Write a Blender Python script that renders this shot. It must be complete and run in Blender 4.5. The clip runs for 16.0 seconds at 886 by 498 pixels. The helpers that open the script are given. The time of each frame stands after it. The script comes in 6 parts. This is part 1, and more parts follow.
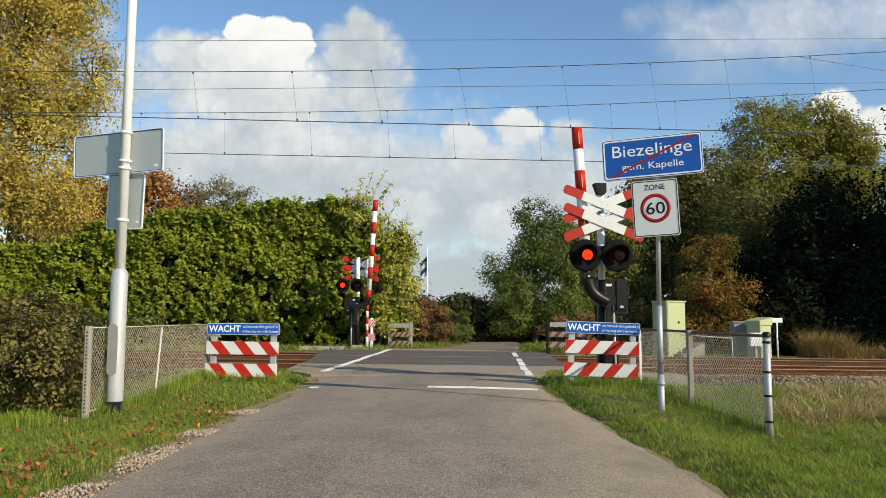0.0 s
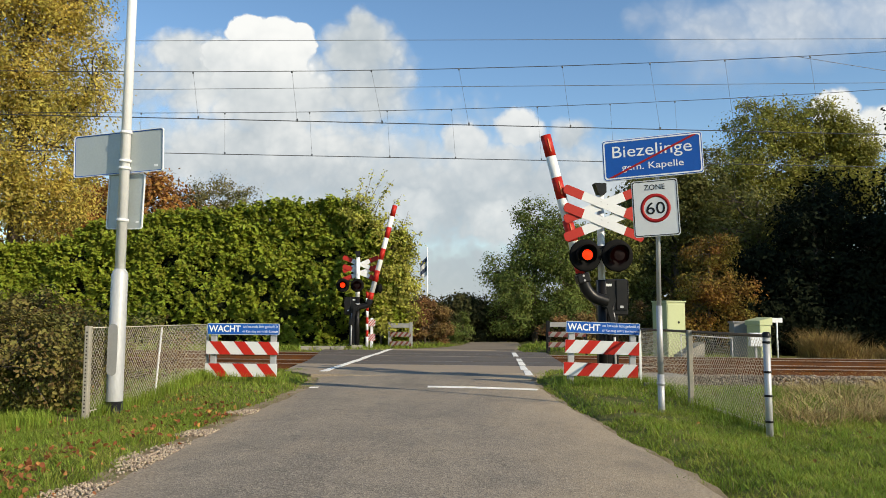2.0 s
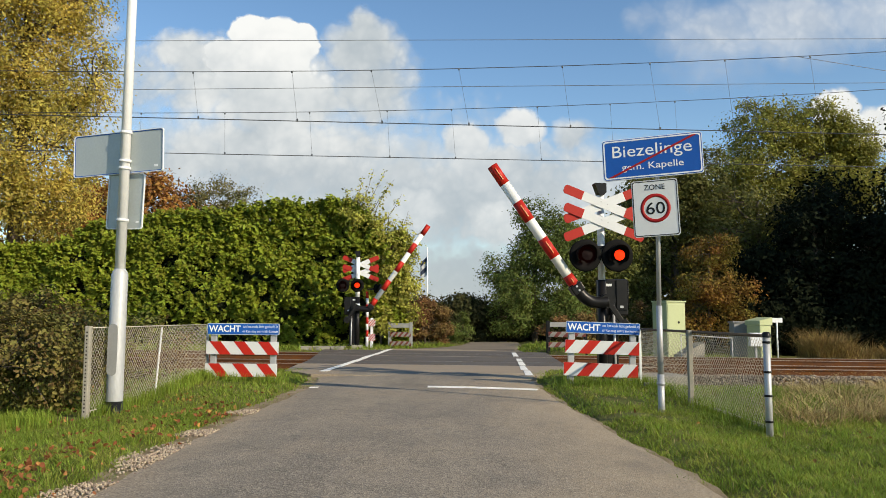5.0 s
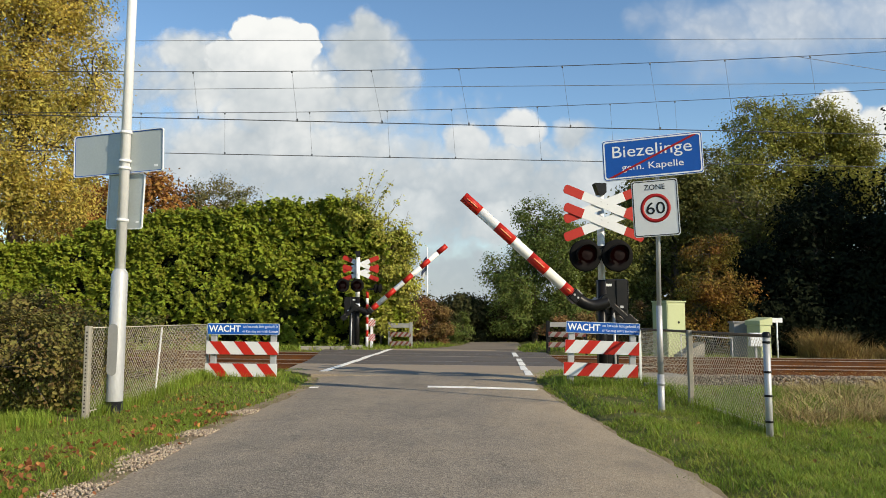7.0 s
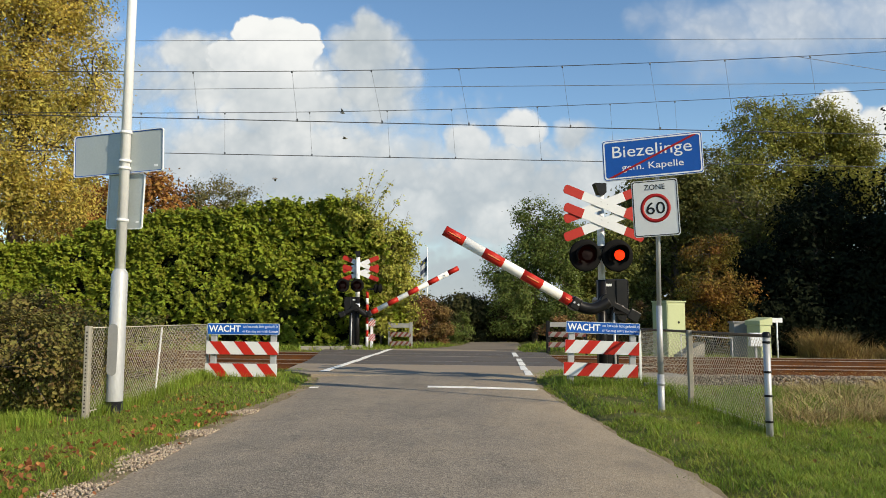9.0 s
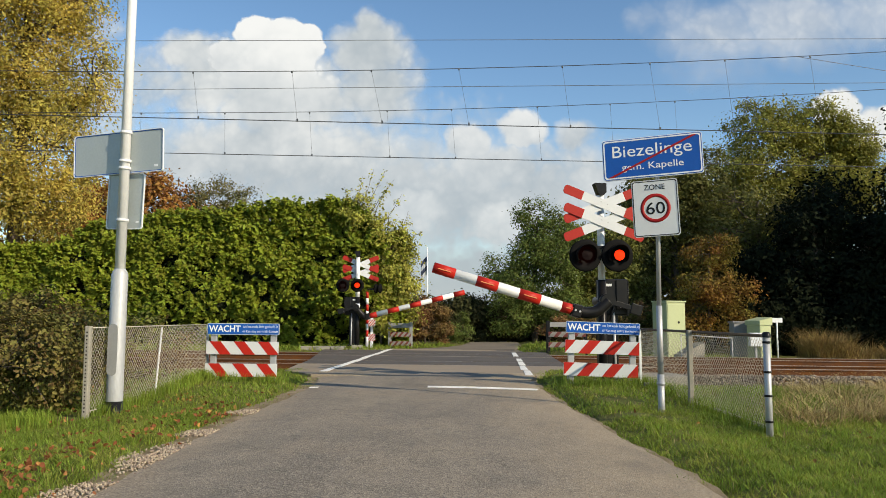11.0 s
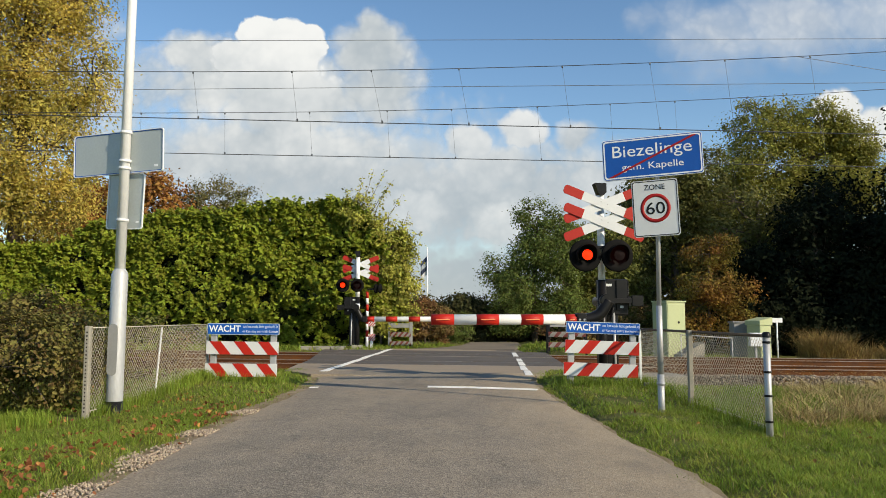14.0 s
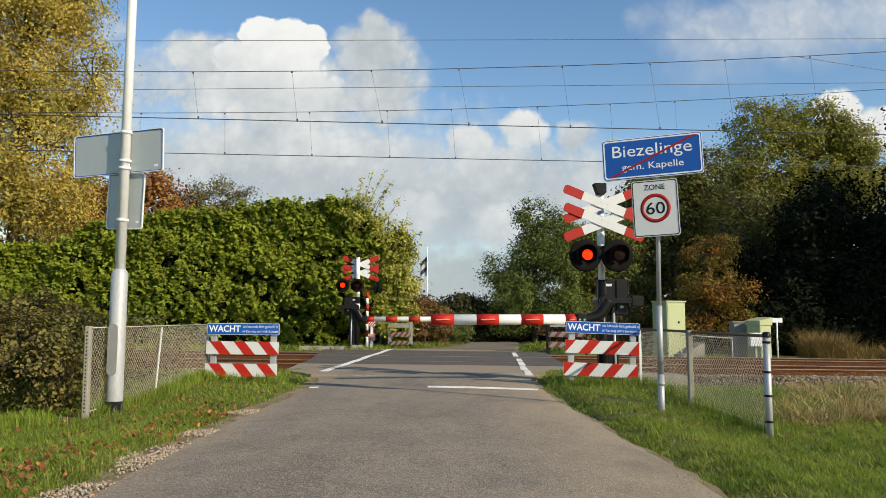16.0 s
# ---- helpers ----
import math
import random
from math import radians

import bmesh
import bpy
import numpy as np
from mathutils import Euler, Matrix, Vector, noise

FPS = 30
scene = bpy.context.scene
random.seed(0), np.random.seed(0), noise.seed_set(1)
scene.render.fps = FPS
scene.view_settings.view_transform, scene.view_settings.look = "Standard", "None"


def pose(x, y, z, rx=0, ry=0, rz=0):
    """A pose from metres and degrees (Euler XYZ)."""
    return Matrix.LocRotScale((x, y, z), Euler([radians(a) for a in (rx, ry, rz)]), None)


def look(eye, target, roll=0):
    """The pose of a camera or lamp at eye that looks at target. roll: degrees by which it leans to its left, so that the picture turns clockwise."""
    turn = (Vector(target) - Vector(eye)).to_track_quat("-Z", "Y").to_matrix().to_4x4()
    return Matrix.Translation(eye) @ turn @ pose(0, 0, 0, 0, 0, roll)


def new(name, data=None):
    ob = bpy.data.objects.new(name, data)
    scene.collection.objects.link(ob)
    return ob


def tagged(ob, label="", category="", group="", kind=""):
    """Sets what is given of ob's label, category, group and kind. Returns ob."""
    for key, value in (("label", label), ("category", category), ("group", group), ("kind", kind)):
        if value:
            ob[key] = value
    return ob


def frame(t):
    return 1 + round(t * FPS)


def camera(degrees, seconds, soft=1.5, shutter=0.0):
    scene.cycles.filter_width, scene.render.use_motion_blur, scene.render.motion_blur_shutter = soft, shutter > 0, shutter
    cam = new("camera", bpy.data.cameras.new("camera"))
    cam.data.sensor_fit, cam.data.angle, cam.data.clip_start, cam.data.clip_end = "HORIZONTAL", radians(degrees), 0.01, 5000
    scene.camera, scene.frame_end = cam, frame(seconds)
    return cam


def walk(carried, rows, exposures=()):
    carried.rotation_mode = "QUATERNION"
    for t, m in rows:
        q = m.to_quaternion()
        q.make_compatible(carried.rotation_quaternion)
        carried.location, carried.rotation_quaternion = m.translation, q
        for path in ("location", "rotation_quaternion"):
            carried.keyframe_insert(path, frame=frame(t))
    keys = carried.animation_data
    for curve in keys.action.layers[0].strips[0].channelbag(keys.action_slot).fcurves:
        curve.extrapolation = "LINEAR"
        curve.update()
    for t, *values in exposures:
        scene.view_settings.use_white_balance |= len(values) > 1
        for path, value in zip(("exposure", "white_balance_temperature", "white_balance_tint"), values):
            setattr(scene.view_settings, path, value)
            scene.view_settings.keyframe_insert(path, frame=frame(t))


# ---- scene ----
EYE = (0.0, 0.0, 1.1)
cam = camera(60.0, 16.0, soft=0.9)
walk(cam, [(0.0, pose(*EYE, 95.134, 0, 0)), (16.0, pose(*EYE, 95.134, 0, 0))],
     exposures=[(0.0, 0.16, 7250, 10), (16.0, 0.075, 7250, 10)])

# ---- light ----
SUN_FROM = Vector((0.74, -0.56, 0.47)).normalized()   # towards the sun, behind and right of the camera
world = bpy.data.worlds.new("sky")
scene.world = world
world.use_nodes = True
wt = world.node_tree
sky = wt.nodes.new("ShaderNodeTexSky")
sky.sky_type, sky.sun_disc = "NISHITA", False
sky.sun_elevation = math.asin(SUN_FROM.z)
sky.sun_rotation = math.atan2(SUN_FROM.x, SUN_FROM.y)
sky.air_density, sky.dust_density, sky.ozone_density = 1.0, 0.15, 2.6
tint = wt.nodes.new("ShaderNodeHueSaturation")
tint.inputs["Saturation"].default_value = 1.14
tint.inputs["Hue"].default_value = 0.501
wt.links.new(sky.outputs[0], tint.inputs["Color"])
wt.links.new(tint.outputs[0], wt.nodes["Background"].inputs[0])
wt.nodes["Background"].inputs[1].default_value = 0.158
sun = new("sun", bpy.data.lights.new("sun", "SUN"))
sun.data.energy, sun.data.angle, sun.data.color = 4.9, radians(0.5), (1.0, 0.90, 0.73)
sun.matrix_world = look(SUN_FROM * 50, (0, 0, 0))


# ---- materials ----
def socket(node, key, value):
    node.inputs[key].default_value = value


def mat(name, colour, rough=0.6, metal=0.0, vary=0.15, scale=6.0, fine=60.0, bump=0.15, depth=0.004,
        colour2=None, island=0.0, per_object=0.0, coat=0.0, through_light=0.0, spec=0.5, stretch=(1, 1, 1)):
    """A surface with broad stains, fine grain and relief; colour2 is the colour of its stains."""
    m = bpy.data.materials.new(name)
    m.use_nodes = True
    t = m.node_tree
    b = t.nodes["Principled BSDF"]
    N, L = t.nodes.new, t.links.new
    socket(b, "Roughness", rough), socket(b, "Metallic", metal), socket(b, "Specular IOR Level", spec)
    if coat:
        socket(b, "Coat Weight", coat)
    tc = N("ShaderNodeTexCoord")
    mp = N("ShaderNodeMapping")
    socket(mp, "Scale", stretch)
    L(tc.outputs["Object"], mp.inputs[0])
    n1 = N("ShaderNodeTexNoise"); socket(n1, "Scale", scale); socket(n1, "Detail", 6.0)
    n2 = N("ShaderNodeTexNoise"); socket(n2, "Scale", fine); socket(n2, "Detail", 3.0)
    L(mp.outputs[0], n1.inputs["Vector"]); L(mp.outputs[0], n2.inputs["Vector"])
    c2 = colour2 or tuple(c * 0.6 for c in colour)
    ramp = N("ShaderNodeMapRange"); socket(ramp, "From Min", 0.35); socket(ramp, "From Max", 0.7)
    L(n1.outputs["Fac"], ramp.inputs["Value"])
    mul = N("ShaderNodeMath"); mul.operation = "MULTIPLY"; mul.inputs[1].default_value = min(1.0, vary * 3)
    L(ramp.outputs[0], mul.inputs[0])
    mix = N("ShaderNodeMix"); mix.data_type = "RGBA"
    mix.inputs["A"].default_value = (*colour, 1); mix.inputs["B"].default_value = (*c2, 1)
    L(mul.outputs[0], mix.inputs["Factor"])
    hsv = N("ShaderNodeHueSaturation")
    L(mix.outputs["Result"], hsv.inputs["Color"])
    # value: fine grain, then a shift for each piece
    grain = N("ShaderNodeMapRange"); socket(grain, "To Min", 1 - vary); socket(grain, "To Max", 1 + vary)
    L(n2.outputs["Fac"], grain.inputs["Value"])
    out = grain.outputs[0]
    if island or per_object:
        src = N("ShaderNodeNewGeometry").outputs["Random Per Island"] if island else N("ShaderNodeObjectInfo").outputs["Random"]
        a = island or per_object
        r = N("ShaderNodeMapRange"); socket(r, "To Min", 1 - a); socket(r, "To Max", 1 + a)
        L(src, r.inputs["Value"])
        m2 = N("ShaderNodeMath"); m2.operation = "MULTIPLY"
        L(out, m2.inputs[0]); L(r.outputs[0], m2.inputs[1])
        out = m2.outputs[0]
        h = N("ShaderNodeMapRange"); socket(h, "To Min", 0.5 - a * 0.05); socket(h, "To Max", 0.5 + a * 0.05)
        L(src, h.inputs["Value"]); L(h.outputs[0], hsv.inputs["Hue"])
    L(out, hsv.inputs["Value"])
    L(hsv.outputs[0], b.inputs["Base Color"])
    if bump:
        bp = N("ShaderNodeBump"); socket(bp, "Strength", bump); socket(bp, "Distance", depth)
        L(n2.outputs["Fac"], bp.inputs["Height"]); L(bp.outputs[0], b.inputs["Normal"])
    if through_light:
        tr = N("ShaderNodeBsdfTranslucent")
        L(hsv.outputs[0], tr.inputs["Color"])
        mx = N("ShaderNodeMixShader"); mx.inputs[0].default_value = through_light
        L(b.outputs[0], mx.inputs[1]); L(tr.outputs[0], mx.inputs[2])
        L(mx.outputs[0], t.nodes["Material Output"].inputs[0])
    return m


def leaf_mat(name, colour, colour2, island=0.35, light=0.3, rough=0.55, spec=0.12):
    return mat(name, colour, rough=rough, vary=0.3, scale=0.7, fine=9.0, bump=0, colour2=colour2, island=island, through_light=light, spec=spec)


def glow(name, colour, strength):
    m = bpy.data.materials.new(name)
    m.use_nodes = True
    b = m.node_tree.nodes["Principled BSDF"]
    socket(b, "Base Color", (0.3 * colour[0], colour[1], colour[2], 1)), socket(b, "Roughness", 0.7), socket(b, "Specular IOR Level", 0.1), socket(b, "Emission Color", (*colour, 1)), socket(b, "Emission Strength", strength)
    return m




def worn_asphalt(name="worn_asphalt", k=(1, 1, 1)):
    """Grey-brown road surface: long lanes of wear, patches, and stones that stand out of the binder."""
    m = bpy.data.materials.new(name)
    m.use_nodes = True
    t = m.node_tree
    N, L, b = t.nodes.new, t.links.new, t.nodes["Principled BSDF"]
    tc = N("ShaderNodeTexCoord")

    def noise_(scale, detail, stretch=(1, 1, 1), rough=0.6):
        mp = N("ShaderNodeMapping"); socket(mp, "Scale", stretch); L(tc.outputs["Object"], mp.inputs[0])
        n_ = N("ShaderNodeTexNoise"); socket(n_, "Scale", scale); socket(n_, "Detail", detail); socket(n_, "Roughness", rough)
        L(mp.outputs[0], n_.inputs["Vector"])
        return n_.outputs["Fac"]

    def ramp(v, lo, hi, a, b_):
        r = N("ShaderNodeMapRange"); socket(r, "From Min", lo); socket(r, "From Max", hi); socket(r, "To Min", a); socket(r, "To Max", b_)
        L(v, r.inputs["Value"])
        return r.outputs[0]

    def mixed(fac, a, b_):
        x = N("ShaderNodeMix"); x.data_type = "RGBA"
        for key, v in (("A", a), ("B", b_)):
            if isinstance(v, tuple):
                x.inputs[key].default_value = (*v, 1)
            else:
                L(v, x.inputs[key])
        L(fac, x.inputs["Factor"])
        return x.outputs["Result"]

    vo = N("ShaderNodeTexVoronoi"); socket(vo, "Scale", 80.0)
    L(tc.outputs["Object"], vo.inputs["Vector"])
    base = mixed(ramp(noise_(1.1, 5, (1, 0.22, 1)), 0.36, 0.64, 0, 1), (0.175, 0.155, 0.135), (0.285, 0.245, 0.20))
    base = mixed(ramp(noise_(0.6, 4), 0.5, 0.68, 0, 0.8), base, (0.31, 0.255, 0.195))
    base = mixed(ramp(noise_(2.7, 8, rough=0.7), 0.54, 0.70, 0, 0.85), base, (0.13, 0.117, 0.103))
    sep = N("ShaderNodeSeparateColor"); L(vo.outputs["Color"], sep.inputs[0])
    base = mixed(ramp(sep.outputs[0], 0.62, 1.0, 0, 0.6), base, (0.42, 0.37, 0.31))
    base = mixed(ramp(sep.outputs[1], 0.66, 1.0, 0, 0.6), base, (0.08, 0.07, 0.066))
    base = mixed(ramp(noise_(9.0, 6, rough=0.75), 0.60, 0.72, 0, 0.6), base, (0.33, 0.29, 0.24))
    # fine cracks
    cr = N("ShaderNodeTexVoronoi"); cr.feature = "DISTANCE_TO_EDGE"; socket(cr, "Scale", 0.75)
    cw = N("ShaderNodeTexNoise"); socket(cw, "Scale", 2.2); socket(cw, "Detail", 5.0)
    L(tc.outputs["Object"], cw.inputs["Vector"])
    cs_ = N("ShaderNodeVectorMath"); cs_.operation = "MULTIPLY_ADD"; cs_.inputs[1].default_value = (1.1, 1.1, 0)
    L(cw.outputs["Color"], cs_.inputs[0]); L(tc.outputs["Object"], cs_.inputs[2]); L(cs_.outputs[0], cr.inputs["Vector"])
    base = mixed(ramp(cr.outputs["Distance"], 0.010, 0.0, 0, 0.55), base, (0.07, 0.062, 0.055))
    # dust lies thicker towards both edges
    xyz = N("ShaderNodeSeparateXYZ"); L(tc.outputs["Object"], xyz.inputs[0])
    wob = N("ShaderNodeMath"); wob.operation = "MULTIPLY_ADD"; wob.inputs[1].default_value = 1.6; L(noise_(1.4, 7, (1, 0.5, 1), 0.65), wob.inputs[0]); L(xyz.outputs[0], wob.inputs[2])
    base = mixed(ramp(wob.outputs[0], 1.2, 2.3, 0, 0.7), base, (0.44, 0.35, 0.245))
    wob2 = N("ShaderNodeMath"); wob2.operation = "MULTIPLY_ADD"; wob2.inputs[1].default_value = -0.9; L(noise_(1.9, 7, (1, 0.5, 1), 0.65), wob2.inputs[0]); L(xyz.outputs[0], wob2.inputs[2])
    base = mixed(ramp(wob2.outputs[0], -2.25, -2.75, 0, 0.6), base, (0.36, 0.285, 0.205))
    base = mixed(ramp(sep.outputs[2], 0.66, 1.0, 0, 0.6), base, (0.50, 0.44, 0.36))
    base = mixed(ramp(sep.outputs[1], 0.72, 1.0, 0, 0.4), base, (0.12, 0.105, 0.09))
    base = mixed(ramp(noise_(0.9, 7, (1, 0.6, 1), 0.68), 0.5, 0.64, 0, 0.42), base, (0.125, 0.117, 0.105))
    gain = N("ShaderNodeMix"); gain.data_type, gain.blend_type = "RGBA", "MULTIPLY"
    gain.inputs["Factor"].default_value, gain.inputs["B"].default_value = 1.0, (*k, 1)
    L(base, gain.inputs["A"])
    L(gain.outputs["Result"], b.inputs["Base Color"])
    socket(b, "Roughness", 0.88)
    bp = N("ShaderNodeBump"); socket(bp, "Strength", 0.6); socket(bp, "Distance", 0.006)
    L(vo.outputs["Distance"], bp.inputs["Height"]); L(bp.outputs[0], b.inputs["Normal"])
    return m


ASPHALT = worn_asphalt(k=(0.93, 0.90, 0.815))
SLAB_PALE = mat("pale_worn_paving", (0.31, 0.25, 0.185), 0.9, spec=0.2, vary=0.25, scale=1.5, fine=50, bump=0.4, depth=0.004, colour2=(0.27, 0.23, 0.18))
FAR_ROAD = mat("pale_far_road", (0.22, 0.19, 0.15), 0.95, spec=0.08, vary=0.2, scale=0.8, fine=30, bump=0.4, colour2=(0.17, 0.145, 0.115))
ASPHALT_DARK = mat("dark_asphalt", (0.105, 0.090, 0.077), 0.85, vary=0.25, scale=1.2, fine=120, bump=0.5, depth=0.004, colour2=(0.07, 0.062, 0.055))
SHOULDER = mat("sandy_gravel_shoulder", (0.33, 0.26, 0.175), 0.95, spec=0.1, vary=0.35, scale=3.0, fine=110, bump=0.8, depth=0.01, colour2=(0.17, 0.13, 0.07))
SOIL = mat("grassy_soil", (0.12, 0.14, 0.035), 0.95, spec=0.08, vary=0.35, scale=1.3, fine=35, bump=0.7, depth=0.03, colour2=(0.13, 0.115, 0.045))
BALLAST = mat("ballast_bed", (0.105, 0.052, 0.022), 0.95, spec=0.08, vary=0.4, scale=2.0, fine=40, bump=0.9, depth=0.03, colour2=(0.10, 0.07, 0.05))
STONE = mat("ballast_stone", (0.27, 0.225, 0.175), 0.9, vary=0.3, scale=5, fine=60, bump=0.4, colour2=(0.17, 0.12, 0.09), island=0.4)
RUST_STONE = mat("rust_stained_stone", (0.12, 0.056, 0.024), 0.9, spec=0.08, vary=0.3, scale=5, fine=60, bump=0.4, colour2=(0.08, 0.05, 0.035), island=0.4)
PEBBLE = mat("pale_pebble", (0.37, 0.30, 0.22), 0.85, vary=0.25, scale=8, fine=80, bump=0.3, colour2=(0.36, 0.27, 0.20), island=0.35)
RAIL_RUST = mat("rusty_rail", (0.13, 0.052, 0.018), 0.9, spec=0.08, vary=0.3, scale=6, fine=70, bump=0.4, colour2=(0.09, 0.045, 0.028))
RAIL_TOP = mat("polished_rail_head", (0.40, 0.36, 0.32), 0.42, metal=0.8, vary=0.2, scale=5, fine=60, bump=0.05)
SLEEPER = mat("concrete_sleeper", (0.105, 0.054, 0.026), 0.9, spec=0.1, vary=0.25, scale=5, fine=60, bump=0.4, per_object=0.15)
ROAD_PAINT = mat("road_marking_paint", (0.86, 0.85, 0.80), 0.7, vary=0.12, scale=7, fine=60, bump=0.35, colour2=(0.45, 0.43, 0.40))
WHITE = mat("white_paint", (0.78, 0.81, 0.83), 0.4, vary=0.07, scale=4, fine=30, bump=0.05, colour2=(0.6, 0.58, 0.52))
SIGN_WHITE = mat("reflective_white_sheet", (0.58, 0.61, 0.625), 0.5, vary=0.05, scale=5, fine=40, bump=0.03, colour2=(0.62, 0.6, 0.54))
BOOM_WHITE = mat("white_boom_sheet", (0.74, 0.755, 0.74), 0.45, vary=0.08, scale=4, fine=40, bump=0.04, colour2=(0.62, 0.61, 0.56))
RED = mat("red_sheet", (0.43, 0.018, 0.010), 0.5, spec=0.25, vary=0.12, scale=4, fine=30, bump=0.05, colour2=(0.34, 0.02, 0.012))
# board white and red darkened: shade on the far barriers' backs is painted in
SHADED_WHITE = mat("shaded_white_board", (0.20, 0.19, 0.175), 0.7, vary=0.2, scale=6, fine=40, bump=0.1)
SHADED_RED = mat("shaded_red_stripe", (0.13, 0.022, 0.016), 0.7, vary=0.2, scale=6, fine=40, bump=0.1)
REFLECTOR = mat("orange_reflector", (0.75, 0.26, 0.10), 0.35, spec=0.5, vary=0.08, scale=8, fine=60, bump=0.05)
SIGN_RED = mat("traffic_sign_red", (0.33, 0.012, 0.012), 0.5, spec=0.25, vary=0.06, scale=5, fine=40, bump=0.02)
CROSS_RED = mat("orange_red_sheet", (0.37, 0.020, 0.013), 0.55, spec=0.25, vary=0.12, scale=4, fine=30, bump=0.04, colour2=(0.30, 0.02, 0.012))
BLUE = mat("blue_sheet", (0.006, 0.092, 0.40), 0.5, spec=0.25, vary=0.1, scale=3, fine=30, bump=0.03, colour2=(0.006, 0.075, 0.34))
BLACK = mat("black_paint", (0.007, 0.007, 0.008), 0.35, spec=0.22, vary=0.25, scale=6, fine=50, bump=0.12, colour2=(0.014, 0.013, 0.012))
BLACK_MATT = mat("matt_black_board", (0.006, 0.006, 0.006), 0.75, spec=0.1, vary=0.2, scale=6, fine=50, bump=0.1)
GALV = mat("galvanised_steel", (0.42, 0.43, 0.44), 0.5, metal=0.4, vary=0.16, scale=9, fine=70, bump=0.08, colour2=(0.36, 0.37, 0.38))
GALV_PALE = mat("pale_weathered_zinc", (0.80, 0.82, 0.83), 0.4, metal=0.05, vary=0.12, scale=5, fine=60, bump=0.06, colour2=(0.44, 0.45, 0.45), stretch=(1, 1, 0.3))
ZINC_DULL = mat("dull_zinc_casing", (0.46, 0.475, 0.485), 0.45, metal=0.15, vary=0.18, scale=4, fine=50, bump=0.08, colour2=(0.25, 0.26, 0.27), stretch=(1, 1, 0.25))
ALU_BACK = mat("grey_aluminium_back", (0.43, 0.475, 0.475), 0.45, metal=0.3, vary=0.1, scale=3, fine=40, bump=0.04, colour2=(0.36, 0.40, 0.40))
CONCRETE = mat("weathered_concrete", (0.30, 0.28, 0.23), 0.92, vary=0.2, scale=5, fine=60, bump=0.4, colour2=(0.22, 0.21, 0.18))
WIRE_MESH = mat("galvanised_wire", (0.52, 0.47, 0.37), 0.6, metal=0.1, vary=0.2, scale=3, fine=40, bump=0)
CABLE = mat("dark_overhead_wire", (0.10, 0.105, 0.11), 0.5, metal=0.6, vary=0.2, scale=2, fine=20, bump=0)
FEEDER = mat("pale_weathered_wire", (0.20, 0.21, 0.22), 0.5, metal=0.5, vary=0.2, scale=2, fine=20, bump=0)
CABINET = mat("pale_green_cabinet", (0.40, 0.45, 0.25), 0.5, vary=0.08, scale=2, fine=30, bump=0.05, colour2=(0.32, 0.36, 0.21))
BOX_GREY = mat("grey_box", (0.25, 0.255, 0.25), 0.6, vary=0.12, scale=4, fine=40, bump=0.08)
BARK = mat("grey_brown_bark", (0.13, 0.10, 0.075), 0.95, vary=0.35, scale=4, fine=25, bump=0.8, depth=0.02, colour2=(0.07, 0.055, 0.04), stretch=(1, 1, 0.3))
TWIG = mat("brown_twig", (0.16, 0.11, 0.075), 0.9, vary=0.3, scale=5, fine=30, bump=0.3)
# near-black green: the shade deep inside the hedge is put into this colour
CORE = mat("painted_shade_heart", (0.02, 0.03, 0.009), 1.0, vary=0.4, scale=2.5, fine=14, bump=1.0, depth=0.1, colour2=(0.012, 0.017, 0.006))
LEAF_HEDGE = leaf_mat("laurel_leaf", (0.265, 0.305, 0.036), (0.155, 0.20, 0.025), 0.4, 0.35, 0.45)
LEAF_YELLOW = leaf_mat("yellow_poplar_leaf", (0.58, 0.43, 0.10), (0.38, 0.36, 0.095), 0.3, 0.45)
LEAF_RUST = leaf_mat("rusty_beech_leaf", (0.36, 0.16, 0.045), (0.24, 0.13, 0.04), 0.4)
LEAF_OLIVE = leaf_mat("olive_leaf", (0.15, 0.155, 0.036), (0.11, 0.12, 0.03), 0.4)
LEAF_HAZE = leaf_mat("bronze_olive_leaf", (0.20, 0.16, 0.062), (0.125, 0.135, 0.045), 0.35)
LEAF_GREEN = leaf_mat("mid_green_leaf", (0.14, 0.178, 0.042), (0.092, 0.125, 0.032), 0.4)
# needle green taken far down, so the shade on the conifers sits in it
LEAF_DARK = leaf_mat("shade_darkened_needles", (0.016, 0.021, 0.010), (0.010, 0.014, 0.007), 0.3, 0.1, 0.8, 0.05)
LEAF_DUSK = leaf_mat("dusky_olive_leaf", (0.155, 0.15, 0.04), (0.10, 0.105, 0.03), 0.35, 0.25, 0.6, 0.15)
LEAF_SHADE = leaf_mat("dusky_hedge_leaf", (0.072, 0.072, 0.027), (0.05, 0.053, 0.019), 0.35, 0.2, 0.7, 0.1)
LEAF_ORANGE = leaf_mat("orange_autumn_leaf", (0.26, 0.125, 0.03), (0.11, 0.14, 0.03), 0.45)
LEAF_PURPLE = leaf_mat("purple_brown_leaf", (0.255, 0.13, 0.06), (0.165, 0.15, 0.048), 0.4)
LEAF_BRAMBLE = leaf_mat("bramble_leaf", (0.135, 0.155, 0.038), (0.19, 0.105, 0.045), 0.55)
LEAF_FALLEN = leaf_mat("fallen_brown_leaf", (0.34, 0.14, 0.046), (0.22, 0.1, 0.042), 0.4, 0.15)
GRASS = leaf_mat("verge_grass_blade", (0.255, 0.335, 0.048), (0.155, 0.225, 0.034), 0.35, 0.35, 0.6, 0.15)
GRASS_PALE = leaf_mat("sunbleached_grass_blade", (0.33, 0.35, 0.07), (0.225, 0.27, 0.045), 0.35, 0.35, 0.6, 0.15)
